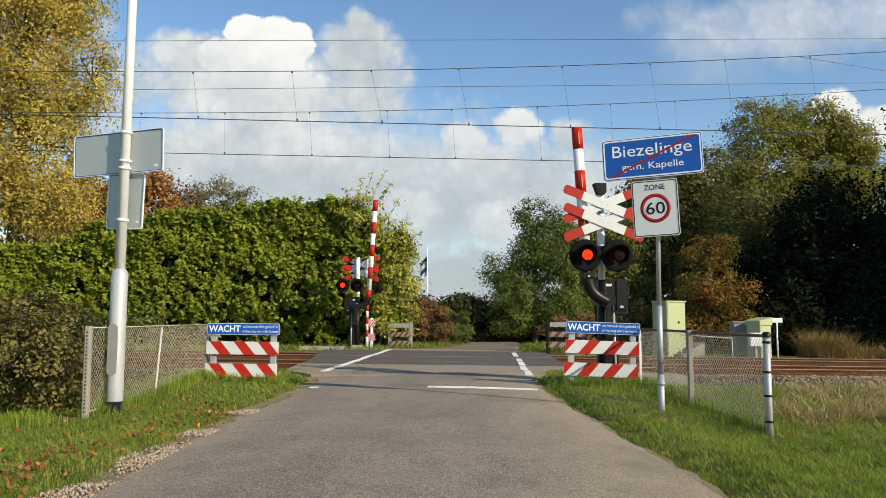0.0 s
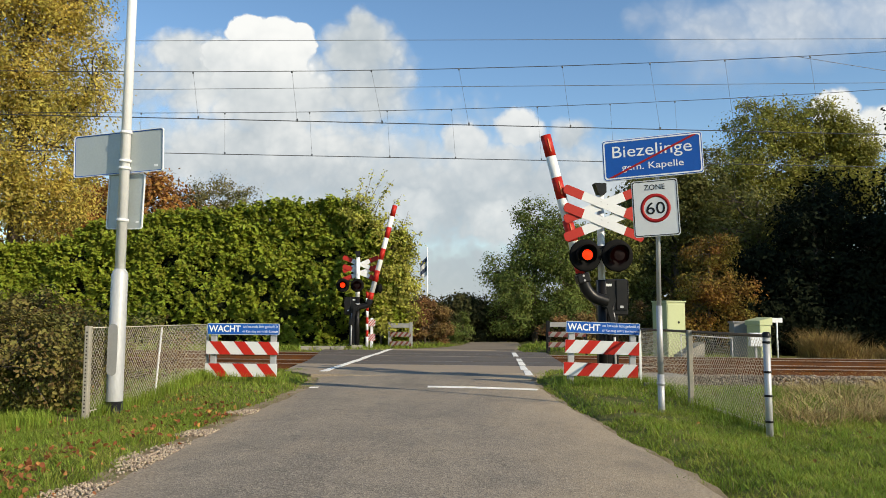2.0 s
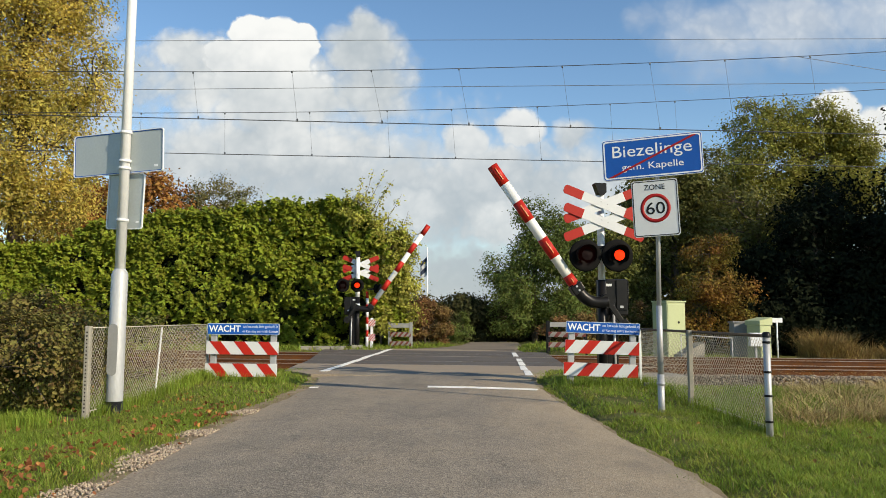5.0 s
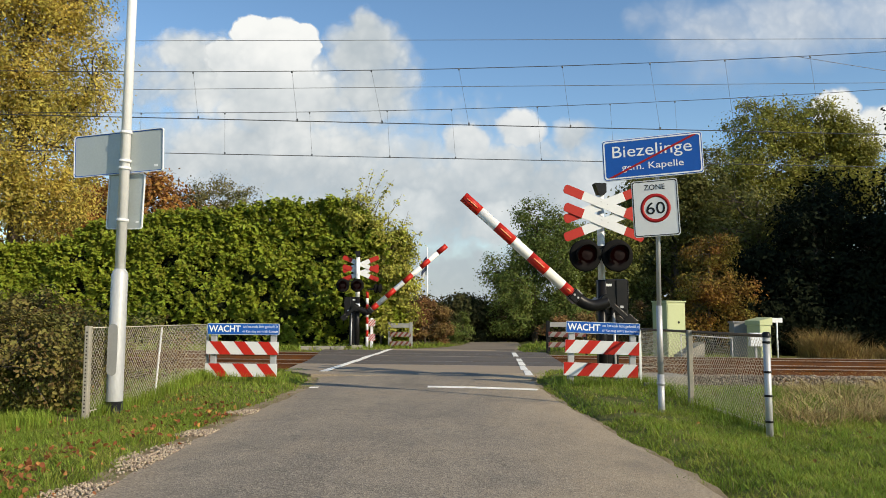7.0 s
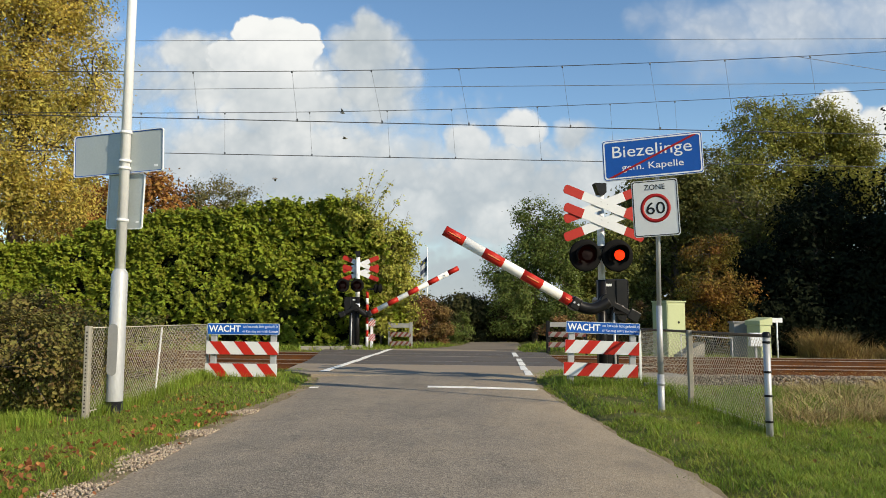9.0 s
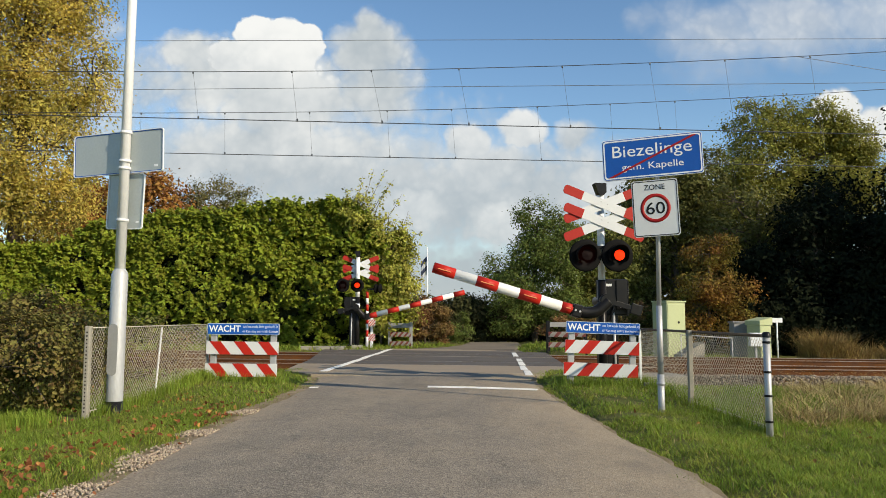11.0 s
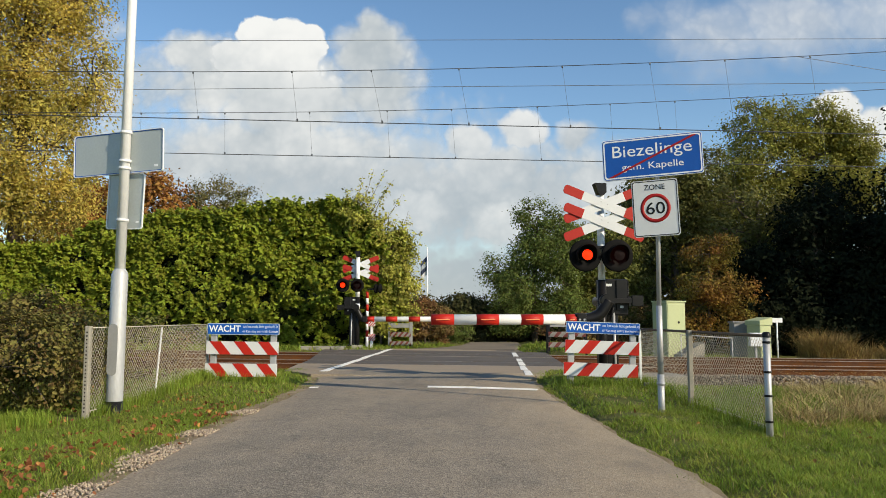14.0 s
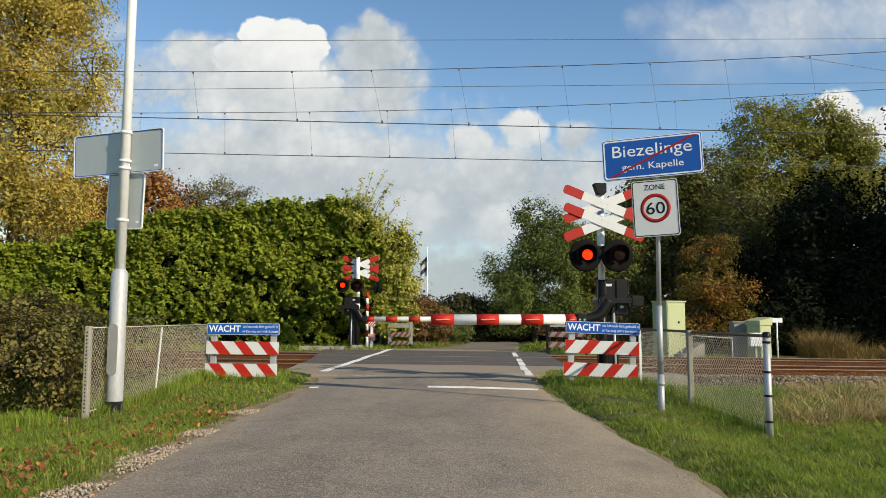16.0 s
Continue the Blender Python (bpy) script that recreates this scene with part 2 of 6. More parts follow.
STRAW = leaf_mat("dry_straw_blade", (0.48, 0.36, 0.18), (0.34, 0.27, 0.11), 0.4, 0.3, 0.6)
REED = leaf_mat("dry_brown_reed", (0.36, 0.24, 0.095), (0.20, 0.17, 0.06), 0.4, 0.3, 0.6)
LAMP_ON = glow("lit_red_lamp", (1.0, 0.022, 0.004), 1.5)
LAMP_OFF = mat("unlit_red_lens", (0.008, 0.003, 0.003), 0.7, spec=0.1, vary=0.2, scale=20, fine=90, bump=0.1)
FLAG_BLUE = mat("flag_blue_cloth", (0.05, 0.07, 0.13), 0.8, vary=0.1, scale=4, fine=80, bump=0.1)
FEATHER = mat("dark_feathers", (0.24, 0.235, 0.23), 0.8, vary=0.2, scale=8, fine=60, bump=0.1)


# ---- mesh tools ----
def mesh_of(bm, name, material, smooth=False):
    me = bpy.data.meshes.new(name)
    bm.normal_update()
    bm.to_mesh(me)
    bm.free()
    for m in (material if isinstance(material, (list, tuple)) else [material]):
        me.materials.append(m)
    if smooth:
        me.polygons.foreach_set("use_smooth", [True] * len(me.polygons))
    return me


def part(name, bm, material, parent=None, label="", m=None, smooth=False):
    ob = new(name, mesh_of(bm, name, material, smooth))
    if parent:
        ob.parent = parent
    if m is not None:
        ob.matrix_basis = m
    if label:
        tagged(ob, label)
    return ob


def thing(name, m, label, category, group="", kind=""):
    ob = new(name)
    ob.matrix_basis = m
    ob.empty_display_size = 0.2
    return tagged(ob, label, category, group, kind)


def box(bm, x0, x1, y0, y1, z0, z1, bevel=0.0):
    r = bmesh.ops.create_cube(bm, size=1.0, matrix=Matrix.LocRotScale(((x0 + x1) / 2, (y0 + y1) / 2, (z0 + z1) / 2), None, (x1 - x0, y1 - y0, z1 - z0)))
    if bevel:
        edges = list({e for v in r["verts"] for e in v.link_edges})
        bmesh.ops.bevel(bm, geom=edges, offset=bevel, segments=2, affect="EDGES", profile=0.5)
    return bm


def boxed(*a, **k):
    return box(bmesh.new(), *a, **k)


def tube(bm, a, b, ra, rb=None, n=12, caps=True):
    """A tapered round bar from a to b."""
    a, b = Vector(a), Vector(b)
    rb = ra if rb is None else rb
    q = (b - a).to_track_quat("Z", "Y").to_matrix()
    rings = []
    for c, r in ((a, ra), (b, rb)):
        rings.append([bm.verts.new(c + q @ Vector((r * math.cos(6.28318 * i / n), r * math.sin(6.28318 * i / n), 0))) for i in range(n)])
    for i in range(n):
        bm.faces.new((rings[0][i], rings[0][(i + 1) % n], rings[1][(i + 1) % n], rings[1][i])).smooth = n > 5
    if caps:
        bm.faces.new(list(reversed(rings[0])))
        bm.faces.new(rings[1])
    return bm


def turned(profile, n=24, bm=None, m=None):
    """A body of revolution about z from (radius, height) pairs."""
    bm = bm or bmesh.new()
    m = m or Matrix.Identity(4)
    rings = [[bm.verts.new(m @ Vector((max(r, 1e-4) * math.cos(6.28318 * i / n), max(r, 1e-4) * math.sin(6.28318 * i / n), z))) for i in range(n)] for r, z in profile]
    for a, b in zip(rings, rings[1:]):
        for i in range(n):
            bm.faces.new((a[i], a[(i + 1) % n], b[(i + 1) % n], b[i])).smooth = True
    return bm


def plate(w, h, thick, corner=0.03, seg=5, hole=None):
    """An upright plate with rounded corners, in x and z about its middle, its face towards -y."""
    bm = bmesh.new()
    pts = []
    for cx, cz, a0 in ((w / 2 - corner, h / 2 - corner, 0), (-w / 2 + corner, h / 2 - corner, 90), (-w / 2 + corner, -h / 2 + corner, 180), (w / 2 - corner, -h / 2 + corner, 270)):
        for i in range(seg + 1):
            a = radians(a0 + 90 * i / seg)
            pts.append((cx + corner * math.cos(a), cz + corner * math.sin(a)))
    front = [bm.verts.new((x, -thick / 2, z)) for x, z in pts]
    back = [bm.verts.new((x, thick / 2, z)) for x, z in pts]
    n = len(pts)
    if hole:
        fi = [bm.verts.new((x * hole[0], -thick / 2, z * hole[1])) for x, z in pts]
        bi = [bm.verts.new((x * hole[0], thick / 2, z * hole[1])) for x, z in pts]
        for i in range(n):
            j = (i + 1) % n
            bm.faces.new((front[i], fi[i], fi[j], front[j])); bm.faces.new((back[i], back[j], bi[j], bi[i]))
            bm.faces.new((fi[i], bi[i], bi[j], fi[j]))
    else:
        bm.faces.new(list(reversed(front))); bm.faces.new(back)
    for i in range(n):
        j = (i + 1) % n
        bm.faces.new((front[i], front[j], back[j], back[i]))
    bmesh.ops.recalc_face_normals(bm, faces=bm.faces)
    return bm


def prism(outline, y0, y1):
    """A flat shape given in x and z, thickened from y0 to y1."""
    bm = bmesh.new()
    f = [bm.verts.new((x, y0, z)) for x, z in outline]
    b = [bm.verts.new((x, y1, z)) for x, z in outline]
    bm.faces.new(f), bm.faces.new(list(reversed(b)))
    n = len(f)
    for i in range(n):
        bm.faces.new((f[i], b[i], b[(i + 1) % n], f[(i + 1) % n]))
    bmesh.ops.recalc_face_normals(bm, faces=bm.faces)
    return bm


def words(name, text, size, material, parent, x, y, z, align="CENTER", width=0.0, squash=1.0, bold=0.0):
    """Raised lettering on a plate that faces -y; width: the line's whole width in metres."""
    cu = bpy.data.curves.new(name, "FONT")
    cu.body, cu.size, cu.extrude, cu.align_x, cu.align_y = text, size, 0.0008, "LEFT", "CENTER"
    cu.resolution_u, cu.offset = 3, bold
    tmp = bpy.data.objects.new(name, cu)
    scene.collection.objects.link(tmp)
    bpy.context.view_layer.update()
    me = bpy.data.meshes.new_from_object(tmp.evaluated_get(bpy.context.evaluated_depsgraph_get()))
    bpy.data.objects.remove(tmp)
    xs = [v.co.x for v in me.vertices]
    zs = [v.co.y for v in me.vertices]
    x0, x1, zm = min(xs), max(xs), (min(zs) + max(zs)) / 2
    k = width / (x1 - x0) if width else 1.0
    shift = {"CENTER": (x0 + x1) / 2, "LEFT": x0}[align]
    for v in me.vertices:
        v.co = ((v.co.x - shift) * k, -v.co.z, (v.co.y - zm) * squash)
    me.materials.append(material)
    ob = new(name, me)
    ob.parent = parent
    ob.location = (x, y, z)
    return ob


def quads_mesh(name, verts, faces, material):
    """A mesh from numpy arrays: verts (n, 3), faces (m, k)."""
    me = bpy.data.meshes.new(name)
    k = faces.shape[1]
    me.vertices.add(len(verts)); me.vertices.foreach_set("co", np.ascontiguousarray(verts, dtype=np.float32).ravel())
    me.loops.add(faces.size); me.loops.foreach_set("vertex_index", np.ascontiguousarray(faces, dtype=np.int32).ravel())
    me.polygons.add(len(faces)); me.polygons.foreach_set("loop_start", np.arange(0, faces.size, k, dtype=np.int32))
    me.polygons.foreach_set("loop_total", np.full(len(faces), k, dtype=np.int32))
    me.update(calc_edges=True)
    me.materials.append(material)
    return me


def leaf_cloud(name, pts, out, size, material, rng, droop=0.25, slim=0.55, spread=0.9, axes=None, full=False):
    """Leaves with a folded midrib at pts. out: the way their faces are turned; axes: the way they point; full: rounder leaves."""
    n = len(pts)
    nrm = out * 0.6 + (0, 0, 0.3) + rng.normal(0, spread * 0.45, (n, 3))
    nrm /= np.linalg.norm(nrm, axis=1)[:, None] + 1e-9
    axis = rng.normal(0, 1, (n, 3)) if axes is None else axes + rng.normal(0, 0.35, (n, 3))
    axis[:, 2] -= droop * 2 * rng.random(n)
    axis -= nrm * (axis * nrm).sum(1)[:, None]
    axis /= np.linalg.norm(axis, axis=1)[:, None] + 1e-9
    side = np.cross(nrm, axis)
    s = (size * (0.55 + 0.9 * rng.random(n)))[:, None]
    base, tip = pts - axis * s * 0.5, pts + axis * s * 0.5
    if not full:
        v = np.stack([base, pts + side * s * slim * 0.5 + nrm * s * 0.1, tip, pts - side * s * slim * 0.5 + nrm * s * 0.1], 1).reshape(-1, 3)
        f = np.arange(4 * n).reshape(n, 4)
        return quads_mesh(name, v, np.concatenate([f[:, [0, 1, 2]], f[:, [0, 2, 3]]]), material)
    ring = [base]
    for t, w in ((-0.2, 0.5), (0.2, 0.42)):
        ring.append(pts + axis * s * t + side * s * slim * w + nrm * s * 0.09)
    ring.append(tip - nrm * s * 0.06)
    for t, w in ((0.2, 0.42), (-0.2, 0.5)):
        ring.append(pts + axis * s * t - side * s * slim * w + nrm * s * 0.09)
    v = np.stack(ring, 1).reshape(-1, 3)
    f = np.arange(6 * n).reshape(n, 6)
    return quads_mesh(name, v, np.concatenate([f[:, [0, 1, 2]], f[:, [0, 2, 3]], f[:, [0, 3, 4]], f[:, [0, 4, 5]]]), material)


def blades(name, xy, z, height, width, material, rng, lean=0.5):
    """Grass: bent blades of two pieces each."""
    n = len(xy)
    a = rng.random(n) * 6.283
    h = height * (0.5 + 0.8 * rng.random(n))
    d = np.stack([np.cos(a), np.sin(a)], 1)
    s = np.stack([-d[:, 1], d[:, 0]], 1) * (width * (0.6 + 0.8 * rng.random(n)))[:, None] * 0.5
    ln = (lean * (0.2 + rng.random(n)) * h)[:, None]
    b0 = np.column_stack([xy - s, z]); b1 = np.column_stack([xy + s, z])
    m0 = np.column_stack([xy + d * ln * 0.35 - s * 0.8, z + h * 0.6]); m1 = np.column_stack([xy + d * ln * 0.35 + s * 0.8, z + h * 0.6])
    tp = np.column_stack([xy + d * ln, z + h])
    v = np.stack([b0, b1, m1, m0, tp], 1).reshape(-1, 3)
    i = np.arange(n)[:, None] * 5
    tri = np.concatenate([i + [0, 1, 2], i + [0, 2, 3], i + [3, 2, 4]])
    return quads_mesh(name, v, tri, material)


# ---- ground, road, railway ----
RAIL_SLOPE = 0.03    # the tracks run slightly askew of the view
RAIL_FALL = 0.0138   # and fall gently to the right
MID_TRACKS = 20.9


def smooth(a, b, t):
    t = min(1.0, max(0.0, (t - a) / (b - a)))
    return t * t * (3 - 2 * t)


ROAD_ROWS = [(-30, -2.2, 1.75), (2.0, -2.2, 1.75), (5.5, -2.21, 1.73), (7.0, -2.24, 1.66), (9.5, -2.2, 1.56), (11.6, -2.12, 1.52), (12.6, -2.11, 1.53), (13.8, -2.2, 1.58), (15.2, -2.5, 1.8),
             (26.5, -1.75, 2.5), (27.5, -1.2, 2.6), (29.0, 0.0, 2.85), (31.0, 0.7, 3.1), (33.5, 1.05, 3.3), (36.0, 1.2, 3.4), (40.0, 1.7, 3.5), (46.0, 2.8, 4.6)]


def road_edges(y):
    for (y0, l0, r0), (y1, l1, r1) in zip(ROAD_ROWS, ROAD_ROWS[1:]):
        if y <= y1:
            t = (y - y0) / (y1 - y0)
            return l0 + t * (l1 - l0), r0 + t * (r1 - r0)
    return ROAD_ROWS[-1][1:]


def ground_z(x, y):
    l, r = road_edges(y)
    d = max(l - x, x - r)
    side = smooth(1.0, 1.6, x - r)
    near_track = 1 - smooth(3.7 - 0.4 * side, 4.9 - 0.9 * side, abs(y - MID_TRACKS - RAIL_SLOPE * x))
    z = -0.06 + 0.08 * smooth(0.0, 0.5, d) + 0.05 * (noise.noise((x * 0.5, y * 0.5, 0))) * smooth(0.2, 1.5, d)
    z -= 0.05 * smooth(0.5, 1.1, d) * (1 - smooth(9.6, 11.6, y))
    if x < l:
        z += 0.10 * smooth(1.0, 2.2, d) * smooth(9.0, 12.5, y) * (1 - smooth(14, 15, y))
    if x > r:
        z -= 0.40 * smooth(1.7, 3.4, d) * smooth(10.0, 15.2, y) * (1 - smooth(34, 38, y))
    return z * (1 - near_track) + -0.45 * near_track if d > 0 else -0.06 - 0.39 * near_track


def axis_steps(lo, hi, fine_lo, fine_hi, step):
    a = list(np.arange(fine_lo, fine_hi + 1e-6, step))
    d, x = step, fine_lo
    while x > lo:
        d *= 1.45
        x = max(lo, x - d)
        a.insert(0, x)
    d, x = step, fine_hi
    while x < hi:
        d *= 1.45
        x = min(hi, x + d)
        a.append(x)
    return a


gx, gy = axis_steps(-2600, 2600, -14, 16, 0.22), axis_steps(-2600, 2450, 2, 30, 0.22)
gv = np.array([(x, y, ground_z(x, y)) for y in gy for x in gx])
ii = np.arange(len(gx) * len(gy)).reshape(len(gy), len(gx))
gf = np.stack([ii[:-1, :-1], ii[:-1, 1:], ii[1:, 1:], ii[1:, :-1]], -1).reshape(-1, 4)
ground = new("ground", quads_mesh("ground", gv, gf, SOIL))
tagged(ground, "flat grassy ground with verges and field beyond", "ground", kind="structure")


def strip(name, y0, y1, step, left, right, z, material, label, category, wobble=0.0, seed=0, crown=0.0, thick=0.08):
    """A paved strip along the road between two edge functions, with raised middle and skirt."""
    bm = bmesh.new()
    rows = []
    n = max(2, int((y1 - y0) / step) + 1)
    for i in range(n):
        y = y0 + (y1 - y0) * i / (n - 1)
        a = left(y) + wobble * noise.noise((0.9 * y, seed, 0)) + wobble * 0.6 * noise.noise((4 * y, seed, 3))
        b = right(y) + wobble * noise.noise((0.9 * y, seed + 9, 0)) + wobble * 0.6 * noise.noise((4 * y, seed + 9, 3))
        row = [bm.verts.new((a, y, z - thick))]
        for k in range(9):
            t = k / 8
            row.append(bm.verts.new((a + (b - a) * t, y, z + crown * (1 - (2 * t - 1) ** 2))))
        row.append(bm.verts.new((b, y, z - thick)))
        rows.append(row)
    for r0, r1 in zip(rows, rows[1:]):
        for k in range(10):
            bm.faces.new((r0[k], r0[k + 1], r1[k + 1], r1[k]))
    ob = part(name, bm, material)
    tagged(ob, label, category, kind="structure")
    return ob


shoulder = strip("pavement", -30, 14.9, 0.15, lambda y: road_edges(y)[0] - 0.24, lambda y: road_edges(y)[1] + 0.06, -0.008, SHOULDER,
                 "dusty pale gravel shoulder along the asphalt road", "road shoulder", wobble=0.10, seed=2)
road = strip("road", -30, 14.9, 0.15, lambda y: road_edges(y)[0], lambda y: road_edges(y)[1], 0.0, ASPHALT,
             "worn grey asphalt country road with patches", "road", wobble=0.045, seed=5, crown=0.02)
road_far = strip("road", 26.9, 40.0, 0.3, lambda y: road_edges(y)[0], lambda y: road_edges(y)[1], 0.0, FAR_ROAD,
                 "pale narrow country road beyond the railway", "road", wobble=0.12, seed=7)


def track_y(c, x):
    return c + RAIL_SLOPE * x


TRACKS = (18.85, 22.95)
# crossing deck: slabs between and beside the rails
deck = thing("crossing_deck", pose(0, 0, 0), "dark asphalt level crossing deck between the rails", "level crossing", kind="structure")
BANDS = [(14.7, 15.7, ASPHALT), (15.704, 18.0, SLAB_PALE), (18.2, 19.5, ASPHALT_DARK), (19.7, 22.0, ASPHALT_DARK), (22.004, 22.1, SLAB_PALE), (22.3, 23.6, ASPHALT_DARK), (23.8, 25.8, ASPHALT_DARK), (25.804, 27.0, SLAB_PALE)]


def deck_edges(c):
    l, r = road_edges(c)
    return min(l - 0.15 - 0.85 * smooth(14.9, 16.2, c), -3.0 - 0.1 * max(0.0, c - 16.0)) if c > 15.0 else l - 0.1, r + 0.1 + 0.85 * smooth(14.9, 16.2, c)


for c0, c1, m_ in BANDS:
    bm = bmesh.new()
    v = []
    for k in range(25):
        t = k / 24
        for c in (c0, c1):
            l, r = deck_edges(c)
            x = l + (r - l) * t
            v.append((bm.verts.new((x, track_y(c, x), 0.009 - RAIL_FALL * x)), bm.verts.new((x, track_y(c, x), -0.2))))
    for k in range(24):
        a, b, c_, d = v[2 * k], v[2 * k + 2], v[2 * k + 3], v[2 * k + 1]
        bm.faces.new((a[0], b[0], c_[0], d[0]))
        bm.faces.new((a[1], b[1], b[0], a[0])); bm.faces.new((d[0], c_[0], c_[1], d[1]))
    for e in (0, 24):
        a, d = v[2 * e], v[2 * e + 1]
        bm.faces.new((a[0], d[0], d[1], a[1]))
    part("deck_slab", bm, m_, deck)


def track(c):
    t = thing("railway_track", pose(0, c, 0, 0, math.degrees(math.atan(RAIL_FALL)), math.degrees(math.atan(RAIL_SLOPE))), "rusty rails on brown sleepers in ballast", "railway track", "railway tracks")
    for s in (-0.7525, 0.7525):
        bm = bmesh.new()
        box(bm, -70, 70, s - 0.075, s + 0.075, -0.155, -0.135)
        box(bm, -70, 70, s - 0.012, s + 0.012, -0.135, -0.03)
        box(bm, -70, 70, s - 0.035, s + 0.035, -0.03, -0.004)
        rail = part("rail", bm, RAIL_RUST, t)
        part("rail_head", boxed(-70, 70, s - 0.03, s + 0.03, -0.004, 0.006), RAIL_TOP, rail, "polished running surface")
    me = mesh_of(box(bmesh.new(), -0.13, 0.13, -1.25, 1.25, -0.33, -0.155, 0.015), "sleeper", SLEEPER)
    x = -30.0
    while x < 32:
        if not -4.1 < x < 3.8:
            s = new("sleeper", me)
            s.parent, s.location = t, (x, 0, 0)
        x += 0.6
    return t


track(TRACKS[0])
track(TRACKS[1])
bm = bmesh.new()
cs = [(-5.0, -0.78), (-3.75, -0.16), (3.75, -0.16), (5.0, -0.78)]
for c0, z0 in cs:
    for x in (-200, -60, -20, 20, 60, 200):
        bm.verts.new((x, MID_TRACKS + c0 + RAIL_SLOPE * x, z0 - RAIL_FALL * x))
bm.verts.ensure_lookup_table()
for r_ in range(3):
    for k in range(5):
        a = r_ * 6 + k
        bm.faces.new([bm.verts[i] for i in (a, a + 1, a + 7, a + 6)])
tagged(part("ballast_bed", bm, BALLAST), "brown ballast bed under the railway tracks", "ballast", kind="structure")


def rocks(name, pts, size, material, rng):
    """Loose stones, each a squashed eight-cornered block."""
    n = len(pts)
    corner = np.array([(x, y, z) for x in (-1, 1) for y in (-1, 1) for z in (-1, 1)], float) * 0.5
    a = corner[None] * (0.6 + 0.8 * rng.random((n, 8, 1))) * size * (0.6 + 0.8 * rng.random((n, 1, 3)))
    th = rng.random(n) * 6.283
    c, s = np.cos(th)[:, None], np.sin(th)[:, None]
    x, y = a[:, :, 0] * c - a[:, :, 1] * s, a[:, :, 0] * s + a[:, :, 1] * c
    v = np.stack([x, y, a[:, :, 2]], -1) + pts[:, None]
    q = np.array([(0, 1, 3, 2), (4, 6, 7, 5), (0, 4, 5, 1), (2, 3, 7, 6), (0, 2, 6, 4), (1, 5, 7, 3)])
    f = (np.arange(n)[:, None, None] * 8 + q[None]).reshape(-1, 4)
    return quads_mesh(name, v.reshape(-1, 3), f, material)


rng = np.random.default_rng(4)
n = 44000
sx = rng.uniform(-22, 24, n)
so = rng.choice([-1, 1], n, p=[0.8, 0.2]) * (3.35 + 1.1 * rng.random(n) ** 1.1)
mid = rng.random(n) < 0.35
so[mid] = rng.uniform(-3.3, 3.3, mid.sum())
sz = np.where(abs(so) > 3.75, -0.16 - 0.5 * (abs(so) - 3.75), -0.16) + 0.01 - RAIL_FALL * sx
sz[~mid] += 0.04 * rng.random((~mid).sum())
keep = ~((sx > -4.0) & (sx < 3.7))
spots = np.column_stack([sx, MID_TRACKS + so + RAIL_SLOPE * sx, sz])
tagged(new("ballast_stones", rocks("ballast_stones", spots[keep & ~mid], 0.038, STONE, rng)), "loose grey brown crushed ballast stones", "ballast", kind="stuff")
tagged(new("ballast_stones", rocks("ballast_stones", spots[keep & mid], 0.045, RUST_STONE, rng)), "rust-stained crushed stones between the rails", "ballast", kind="stuff")


# road markings
def marking(name, pts, label):
    """A painted line of worn dashes, given by its corners on the ground."""
    bm = bmesh.new()
    t = [bm.verts.new((x, y, z + 0.0025)) for x, y, z in pts]
    b = [bm.verts.new((x, y, z - 0.0035)) for x, y, z in pts]
    bm.faces.new(t)
    for i in range(len(t)):
        j = (i + 1) % len(t)
        bm.faces.new((t[i], b[i], b[j], t[j]))
    bmesh.ops.recalc_face_normals(bm, faces=bm.faces)
    return tagged(part(name, bm, ROAD_PAINT), label, "road marking", "road markings", kind="structure")


def dashes(x0, y0, x1, y1, width, cuts):
    for i, (a, b) in enumerate(cuts):
        pts, off = [], 0.018 * math.sin(i * 2.4 + x0)
        for t, s in ((a, -1), (b, -1), (b, 1), (a, 1)):
            pts.append((x0 + (x1 - x0) * t + off + s * width / 2 * (1.0 if t == a else 0.8), y0 + (y1 - y0) * t, 0.0165 - RAIL_FALL * (x0 + (x1 - x0) * t)))
        marking("edge_line", pts, "worn white painted edge line on the crossing")


dashes(-2.36, 15.35, -1.78, 26.6, 0.17, [(0, 0.12), (0.13, 0.30), (0.31, 0.47), (0.48, 0.62), (0.63, 0.80), (0.81, 1.0)])
dashes(1.66, 15.0, 2.3, 25.0, 0.16, [(0, 0.14), (0.16, 0.30), (0.32, 0.47), (0.49, 0.62), (0.75, 1.0)])
marking("stop_line", [(-0.24, 12.08, 0.026), (0.6, 11.91, 0.024), (1.42, 11.74, 0.012), (1.47, 11.98, 0.010), (0.6, 12.16, 0.024), (-0.24, 12.33, 0.026)], "white painted stop line across half the road")
marking("stop_line", [(-2.12, 12.25, 0.004), (-1.98, 12.25, 0.006), (-1.98, 12.4, 0.006), (-2.12, 12.4, 0.004)], "worn remains of a white line at the road edge")


# ---- crossing signals with barrier booms ----
BAND = 0.376


